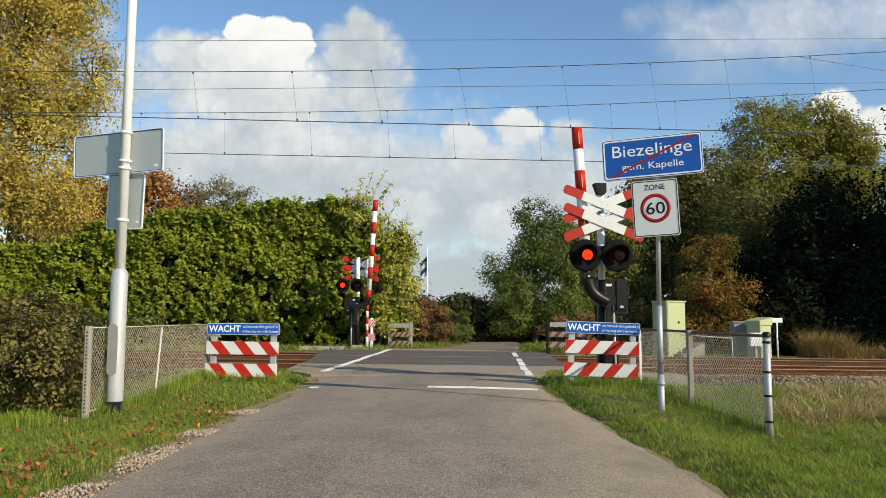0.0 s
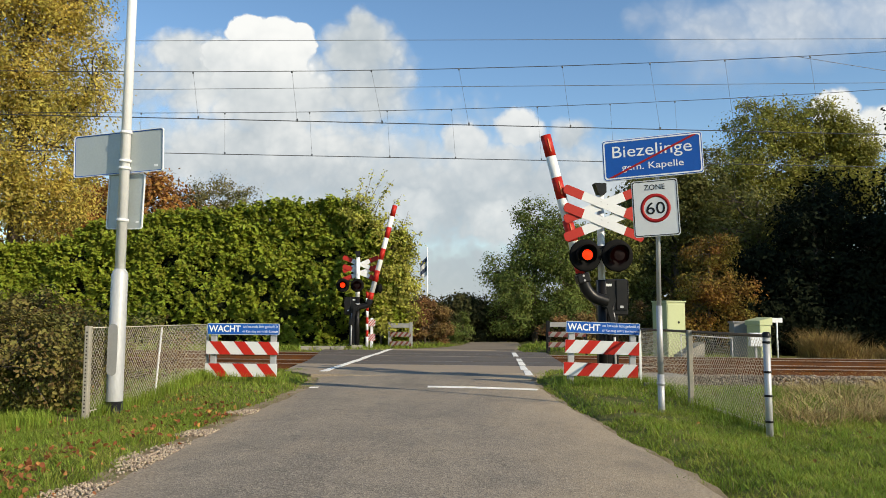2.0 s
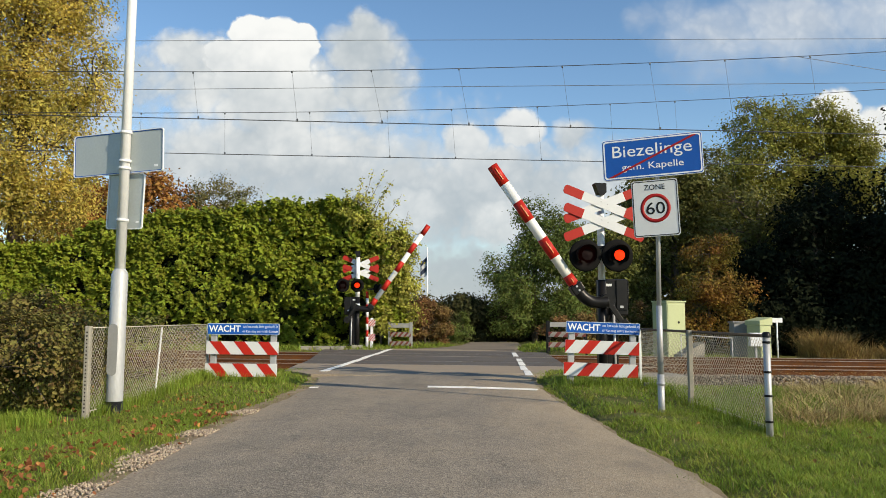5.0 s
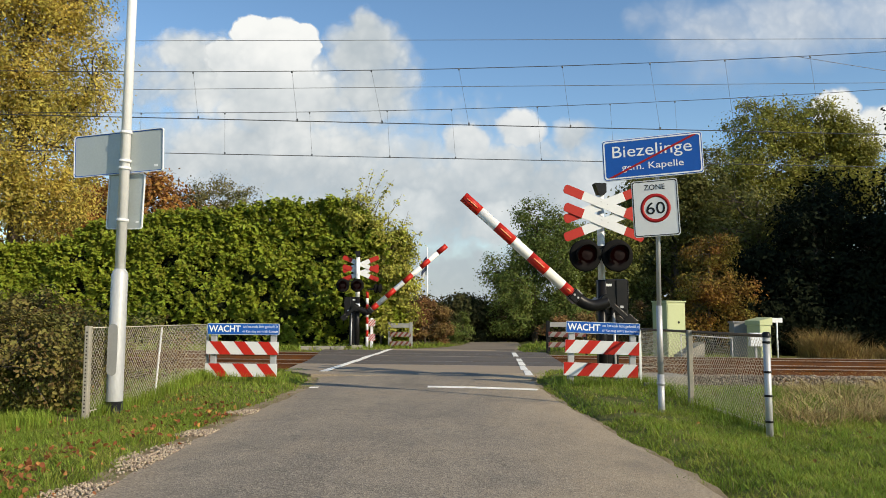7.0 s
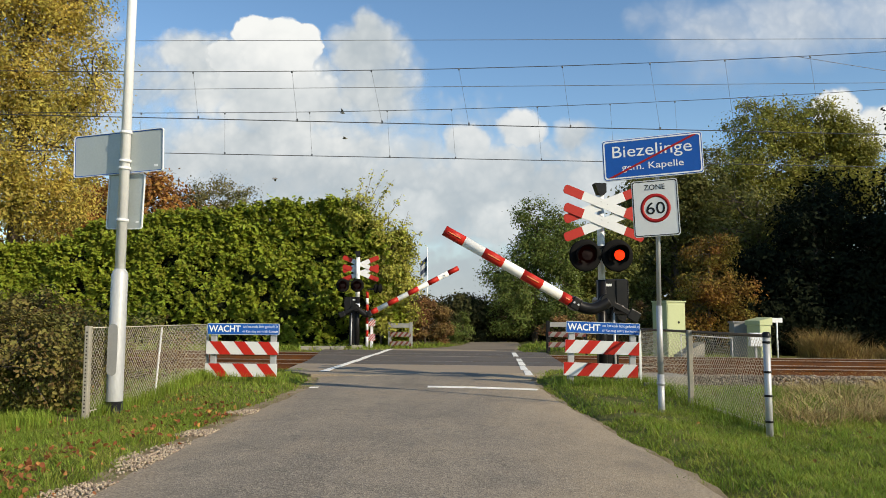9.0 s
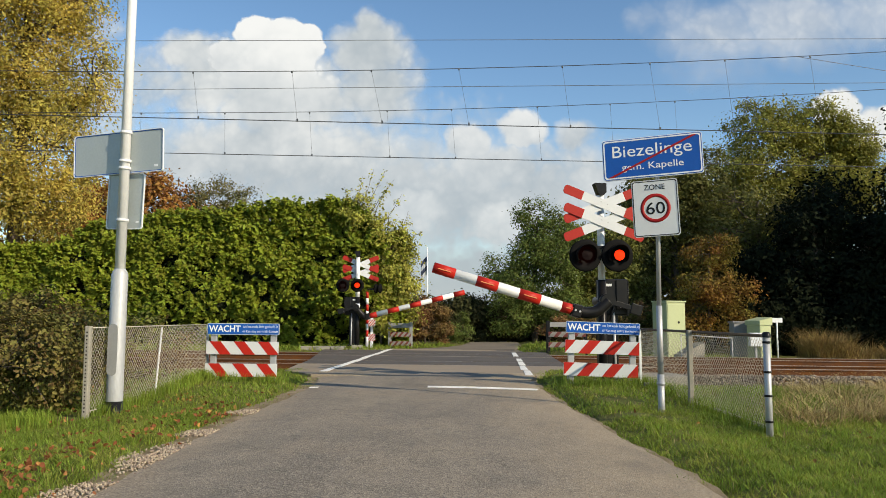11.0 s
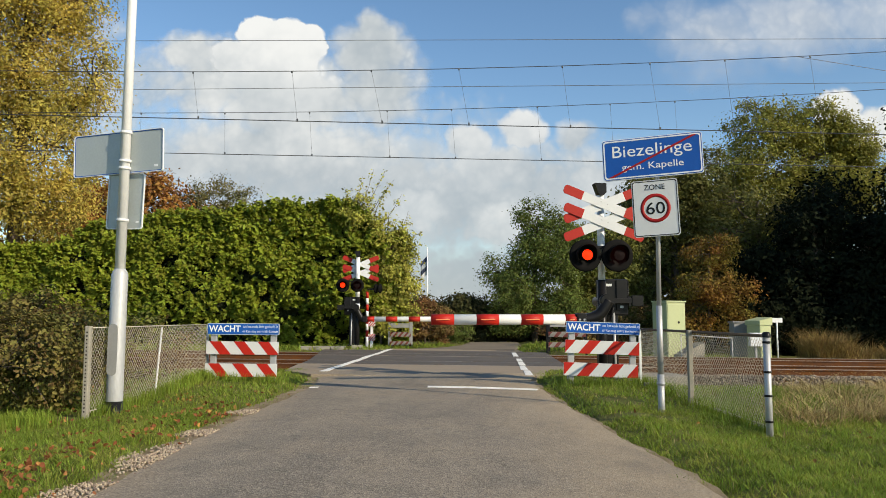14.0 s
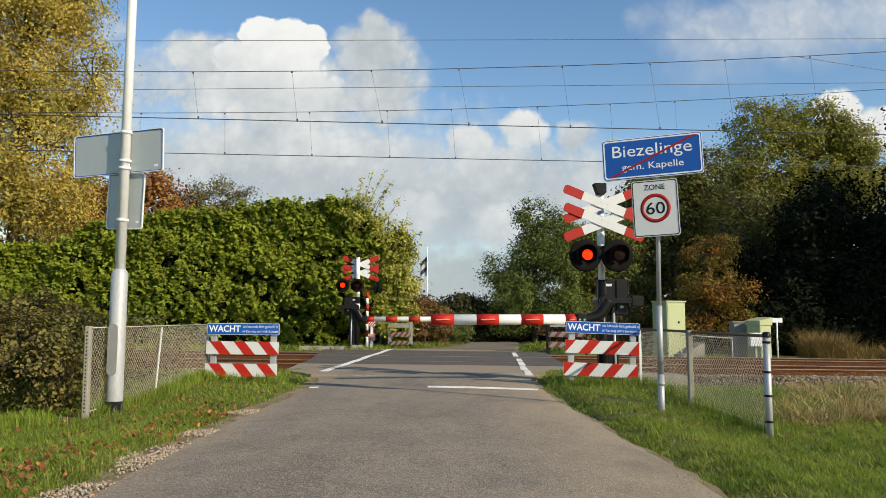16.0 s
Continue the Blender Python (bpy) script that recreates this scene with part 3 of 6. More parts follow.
def sweep(pts, rx, rz, n=14):
    """A smooth bent bar through pts in the x, z plane, its section rx across and rz along y."""
    bm = bmesh.new()
    fine = []
    for i in range(len(pts) - 1):
        p = [Vector((q[0], 0, q[1])) for q in (pts[max(0, i - 1)], pts[i], pts[i + 1], pts[min(len(pts) - 1, i + 2)])]
        for k in range(6):
            t = k / 6
            fine.append(0.5 * ((2 * p[1]) + (p[2] - p[0]) * t + (2 * p[0] - 5 * p[1] + 4 * p[2] - p[3]) * t * t + (3 * p[1] - p[0] - 3 * p[2] + p[3]) * t ** 3))
    fine.append(Vector((pts[-1][0], 0, pts[-1][1])))
    rings = []
    for i, c in enumerate(fine):
        d = (fine[min(i + 1, len(fine) - 1)] - fine[max(i - 1, 0)]).normalized()
        u = Vector((-d.z, 0, d.x))
        rings.append([bm.verts.new(c + u * rx * math.cos(6.28318 * k / n) + Vector((0, rz, 0)) * math.sin(6.28318 * k / n)) for k in range(n)])
    for a, b in zip(rings, rings[1:]):
        for k in range(n):
            bm.faces.new((a[k], a[(k + 1) % n], b[(k + 1) % n], b[k])).smooth = True
    bm.faces.new(rings[-1]); bm.faces.new(list(reversed(rings[0])))
    bmesh.ops.recalc_face_normals(bm, faces=bm.faces)
    return bm


def cross_arm(parent, length, width, angle, z, y, x=0.0, ends=0.345):
    """One board of a Saint Andrew's cross: white middle, red ends."""
    m = pose(x, y, z, 0, angle, 0)
    h = length / 2
    arm = part("cross_arm", prism([(-h + ends, -width / 2), (h - ends, -width / 2), (h - ends, width / 2), (-h + ends, width / 2)], -0.008, 0.008), SIGN_WHITE, parent, "white cross board", m)
    for s in (-1, 1):
        c = width * 0.22
        o = [(s * (h - ends), -width / 2), (s * (h - c), -width / 2), (s * h, -width / 2 + c), (s * h, width / 2 - c), (s * (h - c), width / 2), (s * (h - ends), width / 2)]
        part("red_end", prism(o, -0.008, 0.008), CROSS_RED, arm, "orange-red board end")
        part("bolt", tube(bmesh.new(), (s * 0.06, -0.016, 0.02), (s * 0.06, -0.008, 0.02), 0.01, n=8), GALV, arm)


def lamp_unit(parent, x, z, radius, y=-0.13):
    """A round signal lamp: black board, deep visor, and the pivoting lamp disc."""
    m = pose(x, y, z, 90, 0, 0)
    body = part("lamp_board", turned([(0.0, 0.035), (radius * 0.45, 0.03), (radius * 0.5, 0.0), (radius - 0.02, 0.0), (radius, 0.012), (radius, 0.03), (radius * 0.8, 0.055), (0.0, 0.07)], 40), BLACK_MATT, parent, "round black lamp backboard", pose(x, y, z, -90, 0, 0), True)
    body.rotation_mode = "XYZ"
    # the visor hangs over the top and sides
    bm = bmesh.new()
    r = radius * 0.62
    rings = []
    for k in range(25):
        a = radians(-35 + 250 * k / 24)
        d = 0.24 * (0.45 + 0.55 * max(0.0, math.sin(a)))
        rings.append([bm.verts.new((q * math.cos(a), yy, q * math.sin(a))) for q, yy in ((r, 0.0), (r, -d), (r - 0.006, -d), (r - 0.006, 0.0))])
    for a, b in zip(rings, rings[1:]):
        for i in range(4):
            bm.faces.new((a[i], b[i], b[(i + 1) % 4], a[(i + 1) % 4])).smooth = True
    bmesh.ops.recalc_face_normals(bm, faces=bm.faces)
    part("visor", bm, BLACK_MATT, parent, "", pose(x, y, z))
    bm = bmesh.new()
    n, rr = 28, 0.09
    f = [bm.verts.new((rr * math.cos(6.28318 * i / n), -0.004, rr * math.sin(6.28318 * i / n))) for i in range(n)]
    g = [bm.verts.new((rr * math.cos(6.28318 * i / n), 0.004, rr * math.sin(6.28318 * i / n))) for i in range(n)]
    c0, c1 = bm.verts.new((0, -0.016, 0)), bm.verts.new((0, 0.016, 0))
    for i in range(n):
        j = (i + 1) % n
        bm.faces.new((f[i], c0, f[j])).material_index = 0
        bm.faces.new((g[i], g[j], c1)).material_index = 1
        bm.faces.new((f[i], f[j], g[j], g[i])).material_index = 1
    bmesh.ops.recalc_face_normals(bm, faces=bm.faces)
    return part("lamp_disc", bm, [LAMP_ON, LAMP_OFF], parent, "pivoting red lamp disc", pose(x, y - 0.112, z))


def signal(m, label, boom_len, axis_drop, pivot_z, lamp_z, lamp_gap, radius, cross_z, mast_top, boom_start, lamp_x, cross_len, cross_x, side, cross_y, post_r):
    s = thing("crossing_signal", m, label, "level crossing signal", "level crossing signals")
    part("post", tube(bmesh.new(), (0, 0, lamp_z - 0.4), (0, 0, mast_top), post_r, n=20), WHITE, s, "white round steel post")
    bm = tube(bmesh.new(), (0, 0, -0.25), (0, 0, lamp_z - 0.4), 0.075, n=20)
    part("post_base", bm, BLACK, s, "black lower post")
    part("post_foot", boxed(-0.2, 0.2, -0.2, 0.2, -0.3, 0.06, 0.02), CONCRETE, s)
    part("post_cap", turned([(0.0, 0.03), (0.05, 0.02), (0.058, 0.0), (0.058, -0.03)], 16), BLACK, s, "", pose(0, 0, mast_top))
    # bell on the top
    part("bell", prism([(-0.12, 0.18), (0.08, 0.18), (0.08, 0.02), (0.03, -0.03), (-0.05, -0.02)], -0.1, 0.1), BLACK, s, "black warning bell horn", pose(0.0, -0.02, mast_top + 0.02))
    for z, tilt in ((cross_z + 0.155, 21.5), (cross_z - 0.155, 21.5)):
        cross_arm(s, cross_len, 0.155, tilt, z, cross_y, cross_x)
        cross_arm(s, cross_len, 0.155, -tilt, z, cross_y + 0.022, cross_x)
        part("cross_clamp", boxed(-0.045, 0.045, min(0.0, cross_y + 0.034), max(0.0, cross_y - 0.012), z - 0.05, z + 0.06, 0.006), GALV, s)
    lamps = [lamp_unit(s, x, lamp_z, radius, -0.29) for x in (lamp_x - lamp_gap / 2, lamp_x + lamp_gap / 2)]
    part("lamp_bracket", boxed(lamp_x - lamp_gap / 2, lamp_x + lamp_gap / 2, -0.22, -0.03, lamp_z + 0.13, lamp_z + 0.17, 0.006), BLACK, s)
    # barrier machine
    mx = 0.12
    px = 0.05 * side

    def mirror(a, b):
        return (a, b) if side > 0 else (-b, -a)

    part("machine_case", boxed(*mirror(mx - 0.13, mx + 0.34), -0.02, 0.36, pivot_z - 0.25, pivot_z + 0.38, 0.03), BLACK, s, "black barrier machine case")
    part("machine_door", boxed(*mirror(mx + 0.12, mx + 0.32), -0.045, -0.02, pivot_z - 0.16, pivot_z + 0.37, 0.012), BLACK, s)
    part("maker_plate", boxed(*mirror(mx - 0.06, mx + 0.05), -0.026, -0.02, pivot_z + 0.25, pivot_z + 0.295, 0.002), SIGN_WHITE, s, "small white plate")
    part("bearing", tube(bmesh.new(), (px, -0.10, pivot_z), (px, 0.50, pivot_z), 0.085, n=20), BLACK, s)
    cx = (mx + 0.02) * side
    crank = part("crank_disc", tube(bmesh.new(), (cx, -0.075, pivot_z + 0.02), (cx, -0.02, pivot_z + 0.02), 0.085, n=20), BLACK, s, "black crank disc")
    part("crank_bolt", tube(bmesh.new(), (cx, -0.095, pivot_z + 0.02), (cx, -0.075, pivot_z + 0.02), 0.025, n=8), GALV, crank)
    part("link_rod", tube(bmesh.new(), (cx + 0.05, -0.06, pivot_z - 0.03), (cx - 0.02, -0.05, pivot_z - 0.34), 0.018, n=8), BLACK, s)
    part("latch", boxed(*mirror(mx + 0.18, mx + 0.24), -0.058, -0.045, pivot_z - 0.12, pivot_z - 0.08, 0.004), GALV, s)
    part("foot_flange", boxed(*mirror(mx - 0.2, mx + 0.22), -0.04, 0.34, -0.1, 0.07, 0.01), BLACK, s)
    part("hinge", tube(bmesh.new(), ((mx + 0.33) * side, -0.03, pivot_z - 0.14), ((mx + 0.33) * side, -0.03, pivot_z + 0.34), 0.012, n=8), BLACK, s)
    part("pedestal", boxed(*mirror(mx - 0.14, mx + 0.16), 0.0, 0.30, -0.3, pivot_z - 0.2, 0.015), BLACK, s, "black machine pedestal")
    part("cable_duct", tube(bmesh.new(), (0.2 * side, 0.0, pivot_z - 0.2), (0.22 * side, 0.0, -0.2), 0.025, n=8), GALV, s)
    # the boom, in closed pose along -x
    boom = part("boom", tube(bmesh.new(), (-boom_len, 0, -axis_drop), (-boom_start, 0, -axis_drop), 0.088, n=20), BOOM_WHITE, s, "white and red barrier boom", pose(px, -0.14, pivot_z))
    x, red = boom_len, True
    while x > boom_start + 0.05:
        e = max(boom_start, x - (BAND if side > 0 else BAND * 1.06))
        if red:
            part("red_band", tube(bmesh.new(), (-x - 0.001, 0, -axis_drop), (-e, 0, -axis_drop), 0.0905, n=20), RED, boom, "red band")
            part("boom_reflector", boxed(-x + 0.07, -e - 0.07, -0.1, -0.08, -axis_drop - 0.008, -axis_drop + 0.008, 0.003), REFLECTOR, boom, "orange reflector strip")
        x, red = e, not red
    path = [(-boom_start - 0.05, -axis_drop), (-boom_start + 0.06, -axis_drop), (-boom_start * 0.55, -axis_drop + 0.02), (-0.14, -axis_drop * 0.72), (-0.05, -0.12), (0.02, 0.0)]
    part("boom_neck", sweep(path, 0.10, 0.09), BLACK, boom, "bent black boom neck", None)
    part("boom_socket", boxed(-boom_start - 0.03, -boom_start + 0.13, -0.105, 0.105, -axis_drop - 0.108, -axis_drop + 0.108, 0.02), BLACK, boom, "square black boom socket")
    for k in (0.01, 0.09):
        part("socket_bolt", tube(bmesh.new(), (-boom_start + k, -0.118, -axis_drop), (-boom_start + k, -0.1, -axis_drop), 0.018, n=8), GALV, boom)
    part("pivot_hub", tube(bmesh.new(), (0, -0.05, 0), (0, 0.1, 0), 0.12, n=20), BLACK, boom)
    for y in (-0.03, 0.62):
        bm = box(bmesh.new(), -0.05, 0.60, y, y + 0.03, -0.045, 0.045, 0.008)
        arm = part("counter_arm", bm, BLACK, boom)
        part("counterweight", boxed(0.42, 0.62, y - 0.01, y + 0.04, -0.09, 0.09, 0.01), BLACK, arm)
    return s, boom, lamps


near_signal, near_boom, near_lamps = signal(pose(2.73, 13.2, 0, 0, 0, 5.1), "level crossing signal with red lamps, double cross and boom", 3.00, 0.318, 1.39, 2.15, 0.55, 0.275, 2.87, 3.22, 0.52, -0.08, 1.47, -0.02, 1, -0.272, 0.062)
far_signal, far_boom, far_lamps = signal(pose(-3.0, 27.0, 0.1, 0, 0, 5.1), "level crossing signal by the hedge with lamps and boom", 3.83, 0.40, 1.36, 2.13, 0.50, 0.235, 2.74, 3.14, 0.36, -0.26, 1.36, 0.10, -1, 0.11, 0.075)
# on the far signal the boom lies along +x
FAR_TURN = 180.0
for z in (1.30, 1.80):
    part("white_band", tube(bmesh.new(), (0, 0, z), (0, 0, z + 0.2), 0.079, n=20), WHITE, far_signal, "white band on the black post")

# the back of the other far signal unit
back_signal = thing("signal_backs", pose(-2.72, 27.6, 0.1), "pair of black signal lamps seen from behind on a striped post", "level crossing signal")
for k in range(8):
    part("post_band", tube(bmesh.new(), (0, 0, 0.1 + 0.23 * k), (0, 0, 0.1 + 0.23 * (k + 1)), 0.05, n=12), (RED if k % 2 else WHITE), back_signal)
part("post_base", tube(bmesh.new(), (0, 0, -0.3), (0, 0, 0.1), 0.06, n=12), GALV, back_signal)
for x in (0.30, 0.44):
    part("lamp_board", turned([(0.0, -0.05), (0.10, -0.05), (0.17, 0.0), (0.17, 0.03), (0.06, 0.09), (0.0, 0.09)], 20), BLACK_MATT, back_signal, "", pose(x, 0, 2.05, 90, 0, 70), True)
part("lamp_bracket", boxed(0, 0.44, -0.03, 0.03, 2.0, 2.06), BLACK, back_signal)


# ---- striped panels ----
def striped_board(parent, w, h, z, y, lean, x=0.0, n=3, white=SIGN_WHITE, red=RED):
    """A white board with slanted red stripes; lean +1 rises to the right."""
    board = part("board", boxed(-w / 2, w / 2, y - 0.015, y + 0.015, z - h / 2, z + h / 2, 0.004), white, parent, "white board with red slanted stripes", pose(x, 0, 0))
    p = w / n
    for k in range(-2, n + 1):
        a = -w / 2 + k * p + (p * 0.53 if lean > 0 else p * 0.575)
        sh = h * 0.82
        q = [(a, -h / 2), (a + p * 0.46, -h / 2), (a + p * 0.46 + lean * sh, h / 2), (a + lean * sh, h / 2)]
        out = clip_x(q, -w / 2 + 0.002, w / 2 - 0.002)
        if len(out) > 2:
            part("red_stripe", prism([(x_, z_ + z) for x_, z_ in out], y - 0.0175, y - 0.0145), red, board, "red stripe")
    return board


def clip_x(poly, lo, hi):
    for lim, sgn in ((lo, 1), (hi, -1)):
        out = []
        for (x0, z0), (x1, z1) in zip(poly, poly[1:] + poly[:1]):
            i0, i1 = sgn * (x0 - lim) >= 0, sgn * (x1 - lim) >= 0
            if i0:
                out.append((x0, z0))
            if i0 != i1:
                t = (lim - x0) / (x1 - x0)
                out.append((lim, z0 + t * (z1 - z0)))
        poly = out
        if not poly:
            break
    return poly


def wacht_panel(m, lean, label):
    p = thing("warning_barrier", m, label, "warning sign", "warning barriers beside the road")
    for x in (-0.5, 0.5):
        part("post", boxed(x - 0.05, x + 0.05, 0.02, 0.09, -0.3, 0.98, 0.008), GALV, p, "grey post")
    sign = part("sign_plate", plate(1.2, 0.19, 0.02, 0.015), SIGN_WHITE, p, "blue plate with white letters", pose(0, 0, 0.915))
    part("sign_face", plate(1.184, 0.174, 0.004, 0.012), BLUE, sign, "", pose(0, -0.0115, 0))
    words("lettering", "WACHT", 0.16, WHITE, sign, -0.575, -0.0145, 0.005, "LEFT", 0.53, 0.95, 0.0035)
    words("small_lettering", "tot het rode licht gedoofd is", 0.062, WHITE, sign, -0.01, -0.0145, 0.036, "LEFT", 0.585, 1.0)
    words("small_lettering", "er kan nog een trein komen", 0.062, WHITE, sign, -0.01, -0.0145, -0.04, "LEFT", 0.585, 1.0)
    striped_board(p, 1.2, 0.215, 0.60, -0.005, lean, -0.006)
    striped_board(p, 1.2, 0.215, 0.235, -0.005, lean, -0.02)
    return p


wacht_panel(pose(-3.345, 12.9, 0.0, 0, 0.6, 0), -1, "blue waiting sign over two red and white striped boards")
wacht_panel(pose(2.575, 12.6, 0.02, 0, 2.2, -2), 1, "leaning blue waiting sign over two red and white boards")


def small_barrier(m, w, label, posts=CONCRETE):
    p = thing("road_barrier", m, label, "road barrier", "road barriers beyond the tracks")
    for x in (-w / 2, w / 2):
        part("post", boxed(x - 0.06, x + 0.06, 0.02, 0.12, -0.3, 1.0, 0.01), posts, p)
    part("rail_board", boxed(-w / 2, w / 2, 0.03, 0.07, 0.80, 0.96, 0.006), BOX_GREY, p)
    striped_board(p, w, 0.17, 0.56, 0, 1, 0.0, 4, SHADED_WHITE, SHADED_RED)
    striped_board(p, w, 0.17, 0.22, 0, 1, 0.0, 4, SHADED_WHITE, SHADED_RED)
    return p


small_barrier(pose(-1.57, 28.4, -0.06, 0, 0, 3), 0.78, "grey road barrier with dark striped boards seen from behind", BOX_GREY)
small_barrier(pose(4.1, 25.5, 0.0, 0, 0, 3), 1.25, "dark road barrier with striped boards beyond the tracks", BLACK)
narrow = thing("striped_marker", pose(-2.58, 27.9, 0.1), "narrow red and white striped marker boards on a post", "marker post")
part("post", boxed(-0.05, 0.05, 0.02, 0.08, -0.3, 1.0, 0.006), GALV_PALE, narrow)
for z in (0.82, 0.3):
    striped_board(narrow, 0.26, 0.24, z, 0, 1, n=3)


# ---- place-name sign and zone sign ----
def border(parent, w, h, t, corner, material, y):
    return part("border", plate(w, h, 0.003, corner, hole=(1 - 2 * t / w, 1 - 2 * t / h)), material, parent, "", pose(0, y, 0))


sign = thing("place_sign", pose(2.64, 9.4, 0.0, 0, 0, 0), "blue place-name sign over a white zone sign on pole", "road sign")
part("pole_foot", tube(bmesh.new(), (0.0, 0, -0.3), (0.0, 0, 0.42), 0.041, n=16), GALV, sign)
part("pole", tube(bmesh.new(), (0.0, 0, 0.42), (0.0, 0, 1.25), 0.036, n=16), GALV, sign)
part("pole_top", tube(bmesh.new(), (0.0, 0, 1.25), (0.02, 0, 3.3), 0.028, n=16), GALV, sign)
part("pole_collar", tube(bmesh.new(), (0.0, 0, 0.29), (0.0, 0, 0.325), 0.05, n=16), GALV, sign)
town = part("name_plate", plate(1.20, 0.515, 0.022, 0.04), ALU_BACK, sign, "blue place-name plate with red stroke", pose(-0.055, -0.045, 3.085, 0, -2.2, -18))
part("white_edge", plate(1.20, 0.515, 0.003, 0.04), WHITE, town, "", pose(0, -0.0125, 0))
part("blue_edge", plate(1.185, 0.50, 0.003, 0.035), BLUE, town, "", pose(0, -0.0150, 0))
border(town, 1.165, 0.48, 0.016, 0.03, WHITE, -0.0172)
words("lettering", "Biezelinge", 0.2, WHITE, town, 0.0, -0.0180, 0.075, "CENTER", 0.95, 1.05, 0.0002)
words("lettering", "gem. Kapelle", 0.12, WHITE, town, 0.0, -0.0180, -0.115, "CENTER", 0.74, 1.0, 0.0003)
part("red_stroke", prism([(-0.54, -0.225), (-0.48, -0.225), (0.54, 0.225), (0.48, 0.225)], -0.0215, -0.0195), SIGN_RED, town, "red diagonal stroke")
zone = part("zone_plate", plate(0.55, 0.70, 0.022, 0.035), SIGN_WHITE, sign, "white zone 60 plate", pose(-0.025, -0.047, 2.445, 0, -2.3, -18))
border(zone, 0.53, 0.68, 0.009, 0.03, BLACK, -0.0125)
words("lettering", "ZONE", 0.095, BLACK, zone, 0.0, -0.0135, 0.262, "CENTER", 0.25)
ring = turned([(0.18, 0.0), (0.18, 0.002), (0.137, 0.002), (0.137, 0.0)], 40)
part("red_ring", ring, SIGN_RED, zone, "red ring", pose(0, -0.0115, 0.0, 90, 0, 0))
words("lettering", "60", 0.21, BLACK, zone, 0.0, -0.0135, 0.0, "CENTER", 0.225, 1.0, 0.001)
for z in (2.93, 3.22, 2.7, 2.25):
    part("clamp", tube(bmesh.new(), (0.012, 0, z), (0.012, 0, z + 0.03), 0.036, n=14), GALV, sign)

# ---- lamp post with sign backs ----
lp = thing("street_lamp", pose(-3.845, 9.1, 0.035, 0, 0.3, 0), "pale grey steel lamp post carrying two sign backs", "lamp post")
part("foot", tube(bmesh.new(), (0, 0, -0.3), (0, 0, 0.10), 0.098, n=24), BLACK, lp, "black painted foot")
part("lower_post", turned([(0.0975, 0.10), (0.0975, 1.62), (0.088, 1.66), (0.064, 1.70)], 28), ZINC_DULL, lp)
part("upper_post", tube(bmesh.new(), (0, 0, 1.66), (0.02, 0, 9.0), 0.063, 0.05, n=24), GALV_PALE, lp)
bm = plate(0.115, 0.62, 0.012, 0.055, 8)
part("access_door", bm, BOX_GREY, lp, "service door", pose(-0.012, -0.095, 0.72))
b1 = part("sign_back", plate(1.30, 0.51, 0.004, 0.03), ALU_BACK, lp, "grey back of a place-name sign", pose(-0.125, 0.10, 3.16, 0, -1.6, -16))
border(b1, 1.315, 0.53, 0.014, 0.035, BLUE, -0.006)
part("rim", plate(1.325, 0.54, 0.02, 0.035, hole=(0.985, 0.97)), GALV_PALE, b1, "", pose(0, -0.004, 0))
part("back_rib", boxed(-0.08, 0.12, -0.012, -0.002, -0.25, 0.25), ALU_BACK, b1)
part("sticker", boxed(0.53, 0.58, -0.0045, -0.002, -0.21, -0.18), WHITE, b1)
b2 = part("sign_back", plate(0.49, 0.68, 0.004, 0.03), ALU_BACK, lp, "grey back of a zone sign", pose(-0.005, 0.10, 2.55, 0, 1.4, -14))
part("rim", plate(0.515, 0.70, 0.022, 0.035, hole=(0.96, 0.97)), GALV_PALE, b2, "", pose(0, -0.004, 0))
part("back_rib", boxed(-0.15, 0.02, -0.012, -0.002, -0.32, 0.32), ALU_BACK, b2)
part("sticker", boxed(0.16, 0.2, -0.0045, -0.002, -0.27, -0.245), WHITE, b2)
for z in (3.38, 3.02, 2.93, 2.28):
    part("clamp", tube(bmesh.new(), (0.005, 0, z), (0.005, 0, z + 0.035), 0.072, n=20), GALV_PALE, lp)


lp.scale = (0.968, 0.968, 0.968)

# ---- wire fences ----
def chain_link(length, h, cell=0.066, wire=0.0021):
    """A diamond netting in the x, z plane."""
    v, f = [], []

    def bar(a, b):
        i = len(v)
        d = Vector((b[0] - a[0], 0, b[1] - a[1])).normalized()
        s = Vector((-d.z, 0, d.x)) * wire
        for p_ in (a, b):
            for o in (s, -s * 0.5 + Vector((0, wire, 0)), -s * 0.5 - Vector((0, wire, 0))):
                v.append((p_[0] + o.x, o.y, p_[1] + o.z))
        for k in range(3):
            f.append((i + k, i + (k + 1) % 3, i + 3 + (k + 1) % 3, i + 3 + k))
    for sgn in (1, -1):
        x = -h if sgn > 0 else 0.0
        while x < (length if sgn > 0 else length + h):
            x0, z0, x1, z1 = x, 0.0, x + sgn * h, h
            if x0 < 0: z0, x0 = z0 + (0 - x0), 0.0
            if x0 > length: z0, x0 = z0 + (x0 - length), length
            if x1 > length: z1, x1 = z1 - (x1 - length), length
            if x1 < 0: z1, x1 = z1 + x1, 0.0
            if z1 > z0:
                bar((x0, z0), (x1, z1))
            x += cell
    return np.array(v), np.array(f)


